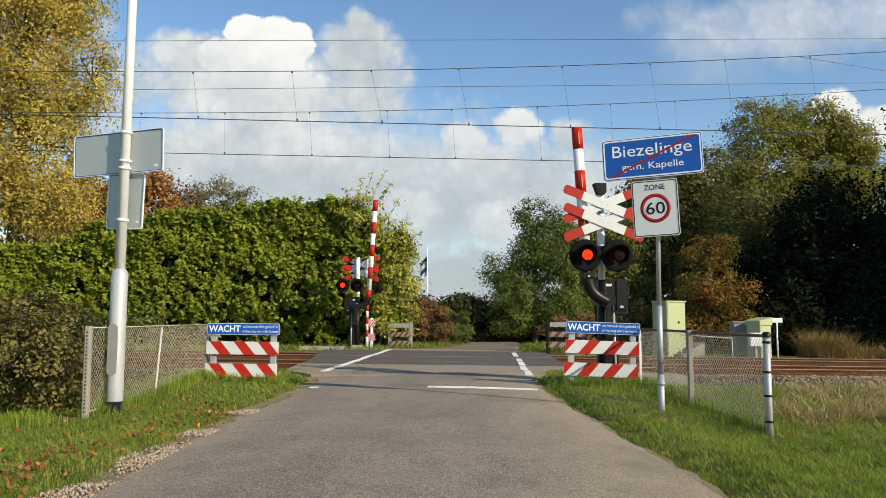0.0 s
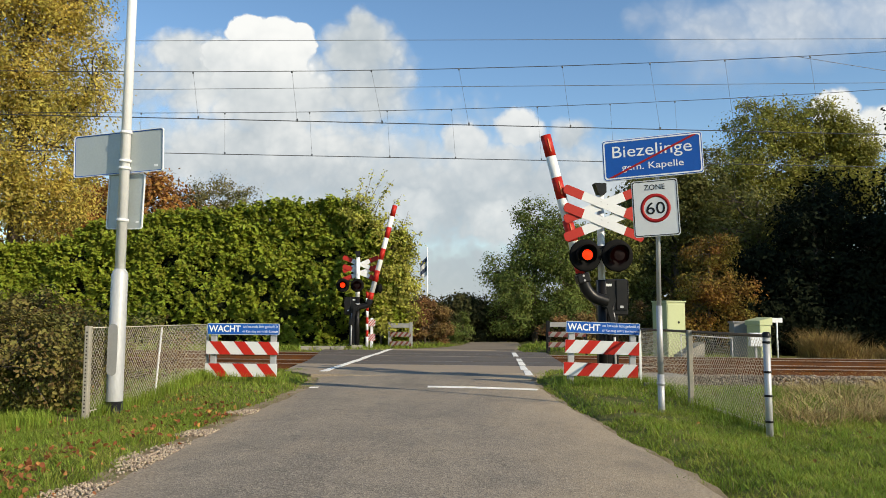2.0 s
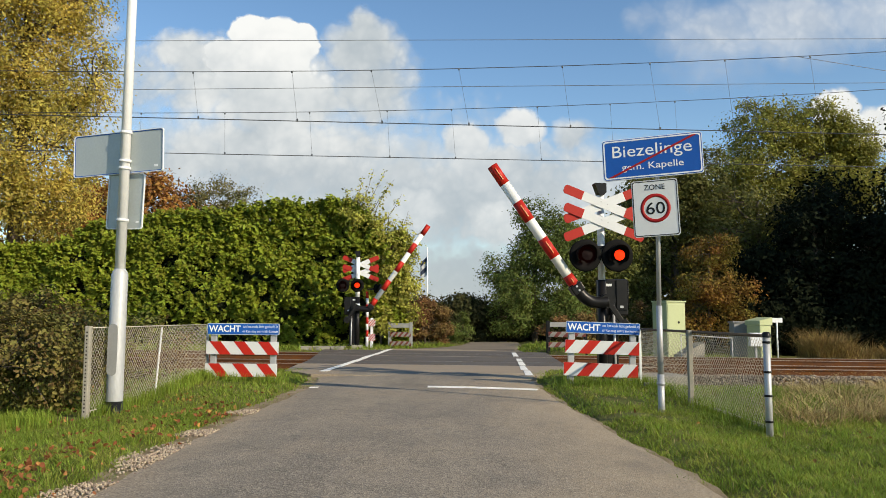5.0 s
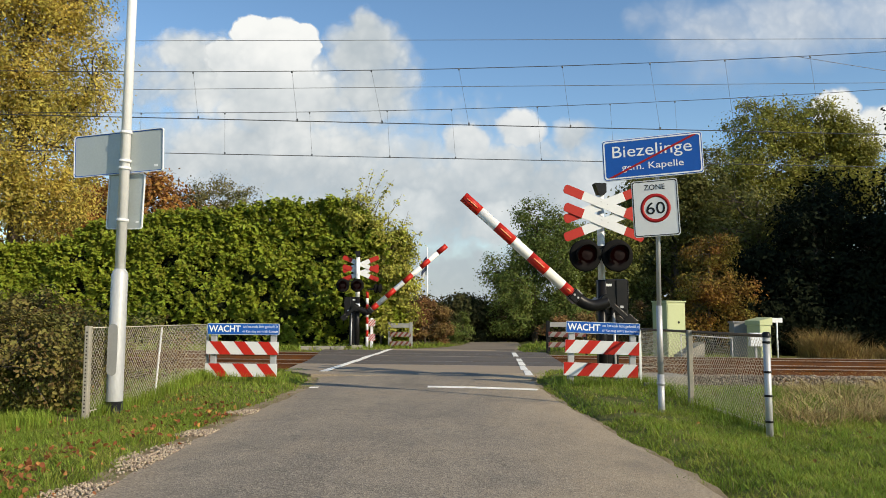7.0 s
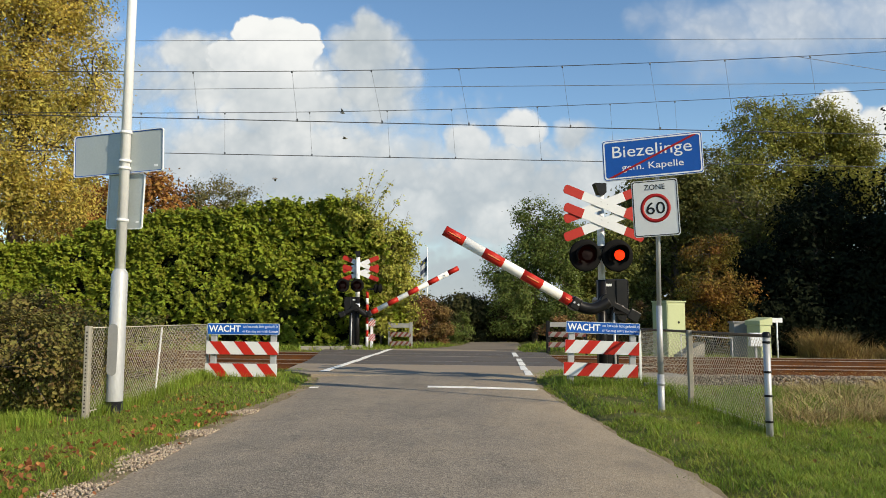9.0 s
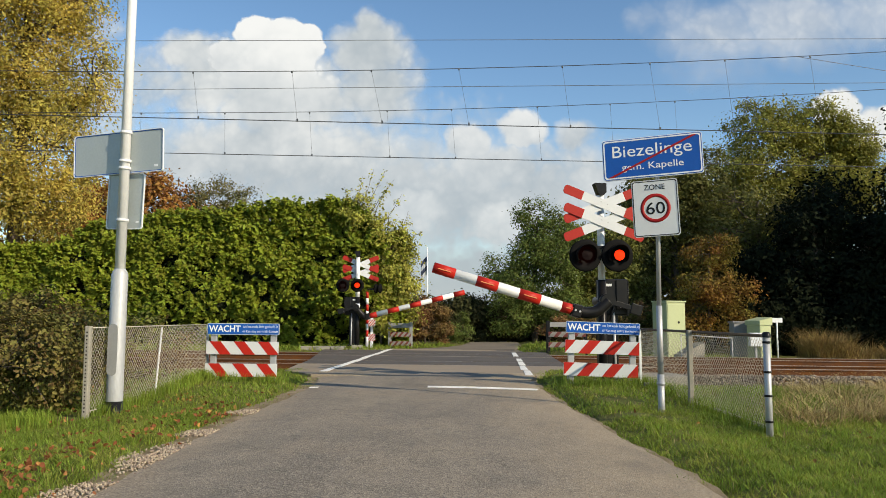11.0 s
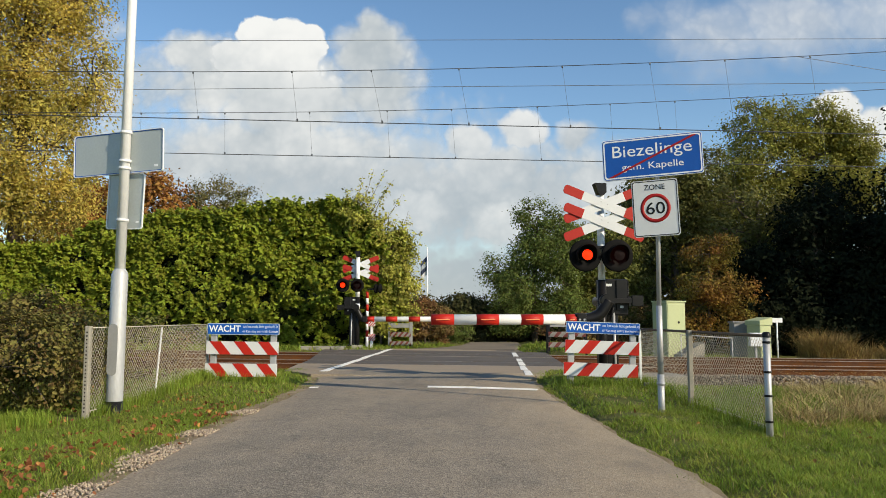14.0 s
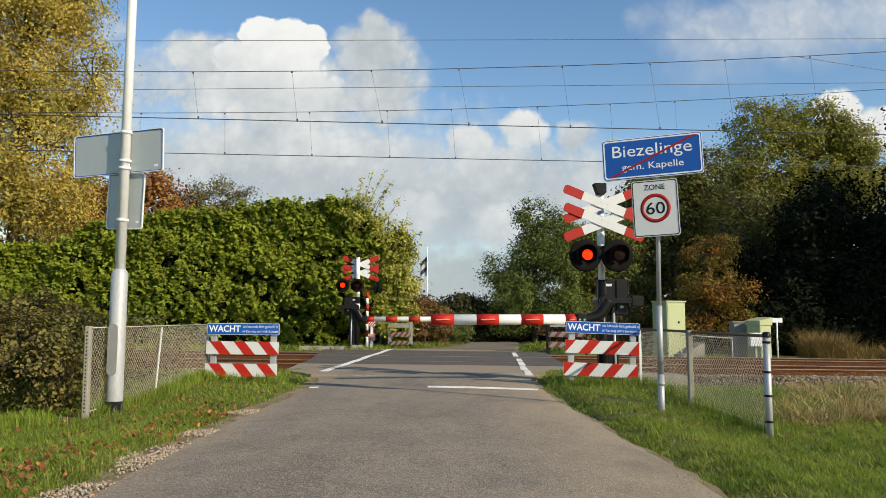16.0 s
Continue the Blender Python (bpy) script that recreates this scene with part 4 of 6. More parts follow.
def fence(name, m, length, h, posts, label, z0=0.02, bar=0.019):
    fe = thing(name, m, label, "wire fence", "wire mesh fences beside the road")
    v, f = chain_link(length, h)
    net = new("netting", quads_mesh("netting", v, f, WIRE_MESH))
    net.parent, net.location = fe, (0, 0, z0)
    tagged(net, "grey diamond wire netting")
    for z in (z0 + h, z0 + 0.03):
        part("line_wire", tube(bmesh.new(), (0, -0.004, z), (length, -0.004, z), 0.006 if z < h else bar, n=6), (WIRE_MESH if z < h or bar < 0.01 else TWIG), fe)
    for x, kind in posts:
        if kind == "concrete":
            part("concrete_post", boxed(x - 0.04, x + 0.04, 0.005, 0.065, -0.3, z0 + h + 0.02, 0.010), CONCRETE, fe, "weathered concrete post")
        elif kind == "slotted":
            post = part("slotted_post", boxed(x - 0.04, x + 0.04, 0.005, 0.065, -0.3, z0 + h + 0.02, 0.010), CONCRETE, fe, "pale slotted end post")
            for i in range(22):
                z = 0.05 + i * 0.042
                part("slot", boxed(x - 0.043, x - 0.039, 0.028, 0.042, z, z + 0.016), BLACK_MATT, post)
        elif kind == "leaning":
            part("leaning_post", tube(bmesh.new(), (x - 0.1, 0.03, -0.3), (x + 0.16, 0.03, z0 + h - 0.02), 0.014, n=8), GALV_PALE, fe, "leaning whitish steel post")
        elif kind == "steel":
            post = part("steel_post", tube(bmesh.new(), (x, 0.03, -0.3), (x, 0.03, z0 + h + 0.0), 0.034, n=16), GALV, fe, "galvanised steel end post")
            part("post_cap", turned([(0.0, 0.045), (0.03, 0.04), (0.042, 0.02), (0.042, -0.01)], 16), BLACK, post, "", pose(x, 0.03, z0 + h))
            for z in (0.08, 0.33, 0.56, 0.85):
                part("tie_band", tube(bmesh.new(), (x, 0.03, z0 + z), (x, 0.03, z0 + z + 0.022), 0.04, n=14), BLACK, post)
        else:
            part("thin_post", boxed(x - 0.02, x + 0.02, 0.01, 0.05, -0.3, z0 + h, 0.004), GALV_PALE, fe)
    return fe


fence("wire_fence", pose(-3.968, 8.72, 0.0, 0, 0, 90.0), 4.4, 0.96, [(0.0, "slotted"), (2.1, "leaning"), (4.4, "thin")], "grey wire mesh fence with slotted post before the bushes", z0=0.03, bar=0.008)
fence("wire_fence", pose(3.22, 7.62, -0.02, 0, 0, 89.7), 5.0, 0.92, [(0.0, "steel"), (2.4, "concrete"), (5.0, "thin")], "wire mesh fence with galvanised end post on the verge")


# ---- overhead line ----
def cable(bm, pts, r):
    rings = [[bm.verts.new((x, y + r * math.cos(1.0472 * i), z + r * math.sin(1.0472 * i))) for i in range(6)] for x, y, z in pts]
    for a, b in zip(rings, rings[1:]):
        for i in range(6):
            bm.faces.new((a[i], b[i], b[(i + 1) % 6], a[(i + 1) % 6]))
    return bm


def line_pts(c, lo, hi, zf, step=3.0):
    return [(x, track_y(c, x), zf(x)) for x in np.arange(lo, hi + 0.1, step)]


def catenary(c, contact, carrier, hangers, label):
    """Contact wire under its carrier, with droppers (x at the carrier, x at the contact wire)."""
    o = thing("overhead_line", pose(0, 0, 0), label, "overhead line", "overhead lines over the tracks")
    part("contact_wire", cable(bmesh.new(), line_pts(c, -48, 48, contact), 0.0115), CABLE, o, "thick contact wire")
    part("carrier_wire", cable(bmesh.new(), line_pts(c, -48, 48, carrier), 0.009), CABLE, o)
    for x0, x1 in hangers:
        h = part("dropper", tube(bmesh.new(), (x0, track_y(c, x0), carrier(x0)), (x1, track_y(c, x1), contact(x1)), 0.0035, n=5), CABLE, o)
        y = track_y(c, x1)
        part("dropper_clamp", boxed(x1 - 0.02, x1 + 0.02, y - 0.015, y + 0.015, contact(x1) - 0.012, contact(x1) + 0.06, 0.004), CABLE, h)
        y = track_y(c, x0)
        part("carrier_clamp", boxed(x0 - 0.02, x0 + 0.02, y - 0.013, y + 0.013, carrier(x0) - 0.045, carrier(x0) + 0.01, 0.004), CABLE, h)
    return o


def contact_a(x): return 5.925 - 0.0155 * x
def contact_b(x): return 5.922 - 0.0134 * x
def carrier_a(x): return 7.348 + 0.0316 * x + 0.00159 * x * x
def carrier_b(x): return 7.44 + 0.0341 * x + 0.00151 * x * x


catenary(TRACKS[0], contact_a, carrier_a, [(-13.6, -13.5), (-11.1, -11.0), (-8.7, -8.55), (-6.23, -6.07), (-3.78, -3.63), (-1.8, -1.52), (0.4, 0.65), (3.02, 3.21), (5.26, 5.48), (7.19, 7.38), (9.4, 9.6), (11.6, 11.8)], "near overhead contact line with droppers above the track")
catenary(TRACKS[1], contact_b, carrier_b, [(-14.0, -14.0), (-11.6, -11.6), (-9.1, -9.1), (-6.6, -6.57), (-4.05, -3.96), (-1.7, -1.61), (0.26, 0.38), (2.89, 3.0), (5.14, 5.23), (7.15, 7.23), (9.4, 9.5), (11.7, 11.8)], "far overhead contact line with droppers above the track")
feed = thing("feeder_line", pose(0, 0, 0), "two high feeder wires above the railway", "overhead line")
part("feeder_wire", cable(bmesh.new(), [(x, track_y(26, x), 10.755 + 0.0141 * x) for x in range(-60, 61, 4)], 0.009), FEEDER, feed)
part("feeder_wire", cable(bmesh.new(), [(x, track_y(26, x), 9.085 + 0.0186 * x) for x in range(-60, 61, 4)], 0.009), FEEDER, feed)
part("stay_wire", tube(bmesh.new(), (9.05, track_y(TRACKS[0], 9.05), 7.765), (13.8, track_y(TRACKS[0], 13.8), 7.04), 0.007, n=5), CABLE, feed)


# ---- cabinets by the railway ----
cab = thing("utility_cabinet", pose(7.18, 24.5, -0.16, 0, 0, 26), "tall pale green trackside cabinet", "cabinet", "trackside cabinets")
part("body", boxed(-0.38, 0.38, -0.33, 0.33, 0, 1.75, 0.015), CABINET, cab)
part("roof", boxed(-0.41, 0.41, -0.36, 0.36, 1.75, 1.80, 0.015), CABINET, cab)
part("door", boxed(-0.35, 0.35, -0.345, -0.33, 0.08, 1.68, 0.006), CABINET, cab)
part("lock", tube(bmesh.new(), (0.08, -0.36, 1.12), (0.08, -0.345, 1.12), 0.04, n=12), BLACK, cab, "round black lock")
cab2 = thing("utility_cabinet", pose(9.62, 23.5, -0.12, 0, 0, 30), "low pale green cabinet with sloping roof", "cabinet", "trackside cabinets")
part("body", boxed(-0.25, 0.25, -0.24, 0.24, 0, 1.0, 0.012), CABINET, cab2)
part("roof", prism([(-0.29, 1.0), (0.29, 1.0), (0.29, 1.24), (-0.29, 1.14)], -0.27, 0.27), CABINET, cab2)
part("door", boxed(-0.22, 0.22, -0.252, -0.24, 0.05, 0.95, 0.005), CABINET, cab2)
gb = thing("junction_box", pose(9.3, 22.95, -0.12, 0, 0, 0), "small grey junction box on a post by the track", "junction box")
part("post", boxed(-0.03, 0.03, 0, 0.06, -0.2, 0.6), GALV, gb)
part("box", boxed(-0.2, 0.2, -0.1, 0.08, 0.38, 0.78, 0.01), GALV_PALE, gb)
gb2 = thing("junction_box", pose(9.35, 24.2, -0.1), "grey junction box with ribbed sides", "junction box")
part("body", boxed(-0.3, 0.12, -0.2, 0.2, 0.0, 1.05, 0.02), BOX_GREY, gb2)
part("lid", boxed(-0.33, 0.15, -0.23, 0.23, 1.05, 1.09, 0.01), BOX_GREY, gb2)
tp = thing("marker_sign", pose(10.22, 23.6, -0.1), "short white marker sign on a thin pole", "marker sign")
part("pole", tube(bmesh.new(), (0, 0, -0.2), (0, 0, 1.12), 0.025, n=10), GALV_PALE, tp)
part("plate", boxed(-0.17, 0.17, -0.02, 0.0, 1.06, 1.2, 0.004), WHITE, tp)
ramp = thing("concrete_block", pose(7.35, 23.2, -0.25, 0, 0, 8), "sloping pale concrete block beside the track", "concrete block")
part("block", prism([(-0.35, 0), (0.35, 0), (0.4, 0.62), (0.2, 0.55), (-0.3, 0.25)], -0.3, 0.3), CONCRETE, ramp)
for ob, x, y, z in ((cab, 7.9, 26.95, -0.286), (cab2, 10.58, 25.85, -0.242), (gb, 10.23, 25.25, -0.242), (gb2, 10.28, 26.62, -0.22), (tp, 11.24, 25.96, -0.22), (ramp, 8.08, 25.5, -0.385)):
    ob.location, ob.scale = (x, y, z), (1.1, 1.1, 1.1)
rail_ = thing("handrail", pose(7.75, 25.2, -0.4, 0, 0, 4), "pale pipe handrail beside the trackside cabinets", "handrail")
part("top_pipe", tube(bmesh.new(), (0.0, 0, 0.95), (1.75, 0, 0.84), 0.02, n=10), GALV, rail_)
for x, z in ((0.02, 0.95), (1.73, 0.84)):
    part("post", tube(bmesh.new(), (x, 0, -0.2), (x, 0, z), 0.02, n=10), GALV, rail_)
pad = thing("concrete_pad", pose(3.9, 14.2, -0.1, 0, 0, 5), "flat pale concrete pad behind the barrier", "concrete pad")
part("slab", boxed(-0.8, 0.45, -0.5, 0.5, 0.0, 0.17, 0.02), CONCRETE, pad)
stub = thing("marker_stub", pose(3.2, 12.1, -0.06), "short grey concrete stub behind the sign pole", "marker post")
part("stub_post", boxed(-0.06, 0.06, -0.06, 0.06, -0.2, 0.16, 0.015), CONCRETE, stub)
cover = thing("cable_trough", pose(-4.0, 25.9, 0.0, 0, 0, 5), "pale concrete cable trough beside the far signal", "cable trough")
for k in range(3):
    part("trough_lid", boxed(-0.75 + 0.5 * k, -0.27 + 0.5 * k, -0.2, 0.2, 0.0, 0.16, 0.015), CONCRETE, cover)
part("trough_body", boxed(-0.74, 0.7, -0.17, 0.17, -0.3, 0.0), CONCRETE, cover)


# ---- plants ----
def limb(bm, a, b, ra, rb, bend, rng, n=8, steps=4):
    a, b = Vector(a), Vector(b)
    off = Vector(rng.normal(0, bend, 3))
    pts = [a.lerp(b, t / steps) + off * math.sin(math.pi * t / steps) for t in range(steps + 1)]
    for i in range(steps):
        tube(bm, pts[i], pts[i + 1], ra + (rb - ra) * i / steps, ra + (rb - ra) * (i + 1) / steps, n, caps=i == steps - 1)
    return pts


def tree(name, base, blobs, leaf, material, label, n_leaves, leaf_size, seed, trunk_r=0.2, trunk_top=None, clump=0.45, clumps=26, hollow=0.55, category="tree", group="trees", full=False):
    """A trunk with limbs into each blob (centre, radii) of the crown; leaves grow in clumps on twigs."""
    rng = np.random.default_rng(seed)
    base = Vector(base)
    t = thing(name, Matrix.Translation(base), label, category, group)
    bm = bmesh.new()
    tops = [Vector(c) for c, r in blobs]
    top = Vector(trunk_top) if trunk_top else Vector((sum(p.x for p in tops) / len(tops), sum(p.y for p in tops) / len(tops), max(p.z for p in tops)))
    spine = limb(bm, (0, 0, -0.4), top, trunk_r, trunk_r * 0.25, 0.12, rng, 10, 6)
    for c, r in blobs:
        k = min(range(len(spine)), key=lambda i: abs(spine[i].z - (c[2] - r[2] * 0.8)))
        limb(bm, spine[k], c, trunk_r * 0.4, trunk_r * 0.08, 0.2, rng, 6, 4)
    pts, outs = [], []
    vol = np.array([r[0] * r[1] + r[1] * r[2] + r[0] * r[2] for c, r in blobs])
    share = (vol / vol.sum() * n_leaves).astype(int)
    for (c, r), m_ in zip(blobs, share):
        c, r = np.array(c, float), np.array(r, float)
        k = max(8, int(clumps * (r.max()) ** 1.3))
        d = rng.normal(0, 1, (k, 3)); d /= np.linalg.norm(d, axis=1)[:, None]
        q = (hollow + (1.08 - hollow) * rng.random(k) ** 0.6)[:, None]
        cc = c + d * q * r
        for j in range(min(k, 14)):
            limb(bm, Vector(c), Vector(cc[j]), trunk_r * 0.09, 0.008, 0.1, rng, 4, 2)
        pick = rng.integers(0, k, m_)
        csz = clump * (0.6 + 0.8 * rng.random(k))
        g = rng.normal(0, 1, (m_, 3)) * csz[pick][:, None] * 0.5
        g[:, 2] *= 0.75
        p = cc[pick] + g
        pts.append(p)
        o = d[pick] + g * 0.8
        outs.append(o / (np.linalg.norm(o, axis=1)[:, None] + 1e-6))
    part("trunk", bm, BARK, t)
    crown = new("crown", leaf_cloud("crown", np.concatenate(pts), np.concatenate(outs), leaf_size, leaf, rng, full=full))
    crown.parent = t
    tagged(crown, material, kind="stuff")
    return t


def blob_column(x0, x1, z0, z1, taper, n, rng, depth=1.6, y=0.0):
    """Blobs stacked to fill an outline that narrows to its top."""
    out = []
    for i in range(n):
        t = i / max(1, n - 1)
        z = z0 + (z1 - z0) * t
        w = (x1 - x0) / 2 * (1 - taper * t)
        xm = (x0 + x1) / 2
        for s in ((-0.5, 0.5) if w > 1.2 else (0.0,)):
            out.append(((xm + s * w + rng.uniform(-0.3, 0.3), y + rng.uniform(-0.5, 0.5) * depth * 0.5, z + rng.uniform(-0.3, 0.3)), (w * (0.62 if w > 1.2 else 1.0), depth * (1 - 0.5 * taper * t), (z1 - z0) / n * 1.0)))
    return out


rb = random.Random(11)
# tall clipped hedge: leaves over its face, top and end, round a heart coloured dark as inner shade
HEDGE_X0, HEDGE_X1, HEDGE_Y = -21.0, -1.85, 28.6


def hedge_top(x):
    return 4.55 + 0.85 * smooth(-15, -4.5, x) + 0.22 * noise.noise((x * 0.9, 3.0, 0)) - 3.0 * smooth(-4.0, -1.3, x) ** 2 - 0.9 * smooth(12.6, 15, -x)


def hedge_face(x, z):
    return HEDGE_Y + RAIL_SLOPE * x * 0.3 + 0.35 * noise.noise((x * 0.7, z * 0.9, 1.0)) + 0.25 * noise.noise((x * 2.0, z * 2.0, 5.0)) + 0.10 * max(0, z - 3) + 0.7 * (1 - smooth(0.2, 1.7, z))


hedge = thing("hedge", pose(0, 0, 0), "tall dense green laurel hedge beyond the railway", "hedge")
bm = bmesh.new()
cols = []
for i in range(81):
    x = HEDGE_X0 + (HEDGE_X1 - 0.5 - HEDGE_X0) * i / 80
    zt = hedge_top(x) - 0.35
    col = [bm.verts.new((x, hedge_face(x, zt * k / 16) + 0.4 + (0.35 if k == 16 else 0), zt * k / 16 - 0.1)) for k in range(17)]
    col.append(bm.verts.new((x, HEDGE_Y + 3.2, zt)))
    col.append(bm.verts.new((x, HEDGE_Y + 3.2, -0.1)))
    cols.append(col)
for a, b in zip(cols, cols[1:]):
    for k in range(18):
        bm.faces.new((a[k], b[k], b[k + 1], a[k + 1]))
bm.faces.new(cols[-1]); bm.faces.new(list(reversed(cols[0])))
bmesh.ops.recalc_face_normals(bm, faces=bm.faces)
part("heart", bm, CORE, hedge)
rng = np.random.default_rng(8)
shoots, ways, outs = [], [], []
for i in range(6400):
    x = rng.uniform(HEDGE_X0, HEDGE_X1)
    u = rng.random()
    lean = rng.choice([-0.75, 0.75]) + rng.normal(0, 0.35)
    if u < 0.80:
        z = rng.random() ** 0.8 * hedge_top(x)
        if noise.noise((x * 1.3, z * 1.7, 12.0)) < -0.31 + 0.2 * rng.random() - 0.25 * (z > 3.5):
            continue
        p = (x, hedge_face(x, z) + rng.uniform(-0.18, 0.2), z)
        w, o = (lean, -0.45, 0.85), (0.15, -0.85, 0.5)
    elif u < 0.93:
        p = (x, HEDGE_Y + rng.uniform(-0.2, 2.0), hedge_top(x) + rng.uniform(-0.35, 0.02) + 0.12 * rng.random() ** 3)
        w, o = (lean * 0.6, -0.2, 1.0), (0.1, -0.5, 0.85)
    else:
        z = rng.random() * 4.2
        p = (HEDGE_X1 + rng.uniform(-0.5, 0.3) + 0.3 * noise.noise((z, 0, 0)), HEDGE_Y + rng.uniform(0, 3.0), z)
        w, o = (0.8, -0.2, 0.7), (0.8, -0.4, 0.4)
    shoots.append(p); ways.append(w); outs.append(o)
shoots, ways, outs = np.array(shoots), np.array(ways), np.array(outs)
ways /= np.linalg.norm(ways, axis=1)[:, None]
outs /= np.linalg.norm(outs, axis=1)[:, None]
pick = np.repeat(np.arange(len(shoots)), 18)
row = np.cross(ways, outs)[pick] * rng.choice([-1, 1], len(pick))[:, None]
along = rng.random(len(pick))[:, None]
reach = (0.30 + 0.28 * rng.random(len(shoots)))[pick][:, None]
pts = shoots[pick] + ways[pick] * (along - 0.35) * reach + row * 0.075 * (1.2 - along) + rng.normal(0, 0.028, (len(pick), 3))
pts[:, 2] = np.maximum(pts[:, 2], 0.05)
fol = new("foliage", leaf_cloud("foliage", pts, outs[pick], 0.155, LEAF_HEDGE, rng, droop=0.1, slim=0.55, spread=0.75, axes=row + ways[pick] * 0.7, full=True))
fol.parent = hedge
tagged(fol, "glossy green pointed leaves", kind="stuff")

# straggly shoots at the end of the hedge
LEAF_SHRUB = leaf_mat("light_shrub_leaf", (0.42, 0.40, 0.085), (0.31, 0.32, 0.06))
shrub = tree("shrub", (-2.3, 28.9, 0), [((-0.7, 0, 4.9), (0.9, 0.8, 0.8)), ((-0.2, 0.1, 4.2), (1.1, 0.9, 0.9)), ((0.35, 0, 3.5), (0.9, 0.8, 0.9)), ((0.55, 0.1, 2.3), (0.9, 0.8, 0.9)), ((0.4, 0, 1.2), (0.8, 0.7, 0.8)), ((0.75, 0, 2.4), (0.5, 0.5, 0.7)), ((0.6, -0.2, 3.1), (0.5, 0.5, 0.6))],
     LEAF_SHRUB, "pale green and bronze leaves", "tall straggly light green shrub at the hedge end", 13000, 0.12, 5, 0.07, clump=0.34, category="shrub", group="shrubs")
# thin long shoots that rise out of it, with few leaves
rng = np.random.default_rng(17)
pts = []
for x0, z0, x1, z1 in ((-0.9, 5.2, -0.35, 6.75), (-0.7, 5.2, 0.1, 6.7), (-0.5, 5.0, 0.45, 6.35), (-1.0, 5.2, -0.75, 6.45), (-0.3, 4.9, 0.3, 6.1), (0.0, 4.6, 0.75, 5.7), (0.2, 4.0, 1.15, 4.75), (0.3, 3.7, 1.55, 4.3), (0.4, 3.4, 1.6, 3.9), (0.5, 3.0, 1.35, 3.35), (-1.2, 5.0, -1.4, 6.0), (0.3, 3.9, 1.0, 5.1)):
    y = rng.uniform(-0.3, 0.3)
    bm = bmesh.new()
    spine = limb(bm, (x0, y, z0), (x1, y - 0.2, z1), 0.014, 0.004, 0.07, rng, 4, 5)
    for k in range(26):
        q = spine[min(4, int(5 * rng.random() ** 0.7))].lerp(spine[5], rng.random() * 0.6)
        pts.append(np.array(q) + rng.normal(0, 0.07, 3))
    part("long_shoot", bm, TWIG, shrub, "thin brown shoot")
wisp = new("shoot_leaves", leaf_cloud("shoot_leaves", np.array(pts), np.tile((0.2, -0.7, 0.4), (len(pts), 1)), 0.11, LEAF_SHRUB, rng, 0.2, 0.6, 1.2))
wisp.parent = shrub
tagged(wisp, "sparse bronze green leaves", kind="stuff")

# yellow poplar
poplar = tree("poplar_tree", (-18.9, 33.2, -0.2), blob_column(-2.6, 2.4, 4.9, 15.5, 0.25, 8, rb, 2.0) + [((2.6, 0, 9.2), (0.9, 1.0, 1.4)), ((1.9, 0.2, 12.0), (0.9, 0.9, 1.3)), ((2.3, 0.1, 6.8), (0.6, 0.6, 0.7))],
     LEAF_YELLOW, "golden yellow autumn leaves", "tall poplar with golden yellow autumn leaves", 115000, 0.105, 21, 0.28, clump=0.66, clumps=34, hollow=0.4)
poplar.scale = (1.29, 1.29, 1.29)
tree("poplar_tree", (-19.5, 27.5, 0), blob_column(-3, 3, 5.5, 15, 0.25, 6, rb, 2.0), LEAF_YELLOW, "golden yellow autumn leaves", "tall poplar with golden yellow autumn leaves", 14000, 0.18, 22, 0.28, clump=0.6)
# rusty beech and olive trees behind the hedge
tree("beech_tree", (-18.5, 45, 0), [((0, 0, 7.2), (3.4, 2.2, 2.2)), ((2.4, 0, 6.6), (2.4, 2.0, 1.8)), ((-2.8, 0, 7.0), (2.4, 2.0, 2.4)), ((0.8, 0, 8.7), (1.8, 1.6, 1.1))], LEAF_RUST, "rusty brown leaves", "beech tree with rusty brown autumn leaves", 13000, 0.24, 31, 0.3, clump=0.6)
tree("beech_tree", (-23.5, 46, 0), [((0, 0, 6.8), (3.4, 2.2, 2.4)), ((2.4, 0, 6.2), (2.4, 2.0, 1.8))], LEAF_RUST, "rusty brown leaves", "beech tree with rusty brown autumn leaves", 7000, 0.24, 32, 0.3, clump=0.6)
tree("olive_green_tree", (-13.6, 46, 0), [((-0.2, 0, 7.9), (1.5, 1.6, 1.6)), ((1.5, 0, 7.6), (1.2, 1.4, 1.2)), ((-1.5, 0, 7.3), (1.2, 1.4, 1.2)), ((2.7, 0, 7.0), (0.8, 1.0, 0.9)), ((0.5, 0, 6.3), (2.6, 1.2, 1.2))], LEAF_HAZE, "olive and bronze leaves", "rounded olive green tree behind the hedge", 17000, 0.13, 33, 0.22, clump=0.5)

# trees beyond the crossing
tree("round_green_tree", (4.3, 36, 0), blob_column(-1.9, 2.3, 0.9, 5.0, 0.45, 5, rb, 1.6) + [((-0.1, 0, 5.9), (0.8, 0.8, 0.8)), ((1.2, 0, 5.3), (0.9, 0.9, 0.9)), ((0.2, 0.3, 4.3), (1.0, 0.8, 1.0)), ((-0.7, 0.2, 2.6), (1.0, 0.8, 1.1)), ((-1.8, 0, 3.3), (0.65, 0.7, 0.6)), ((2.4, 0, 4.4), (0.8, 0.8, 1.0))],
     LEAF_GREEN, "grey green leaves", "broad cone-shaped green tree beside the far road", 46000, 0.115, 41, 0.16, clump=0.42)
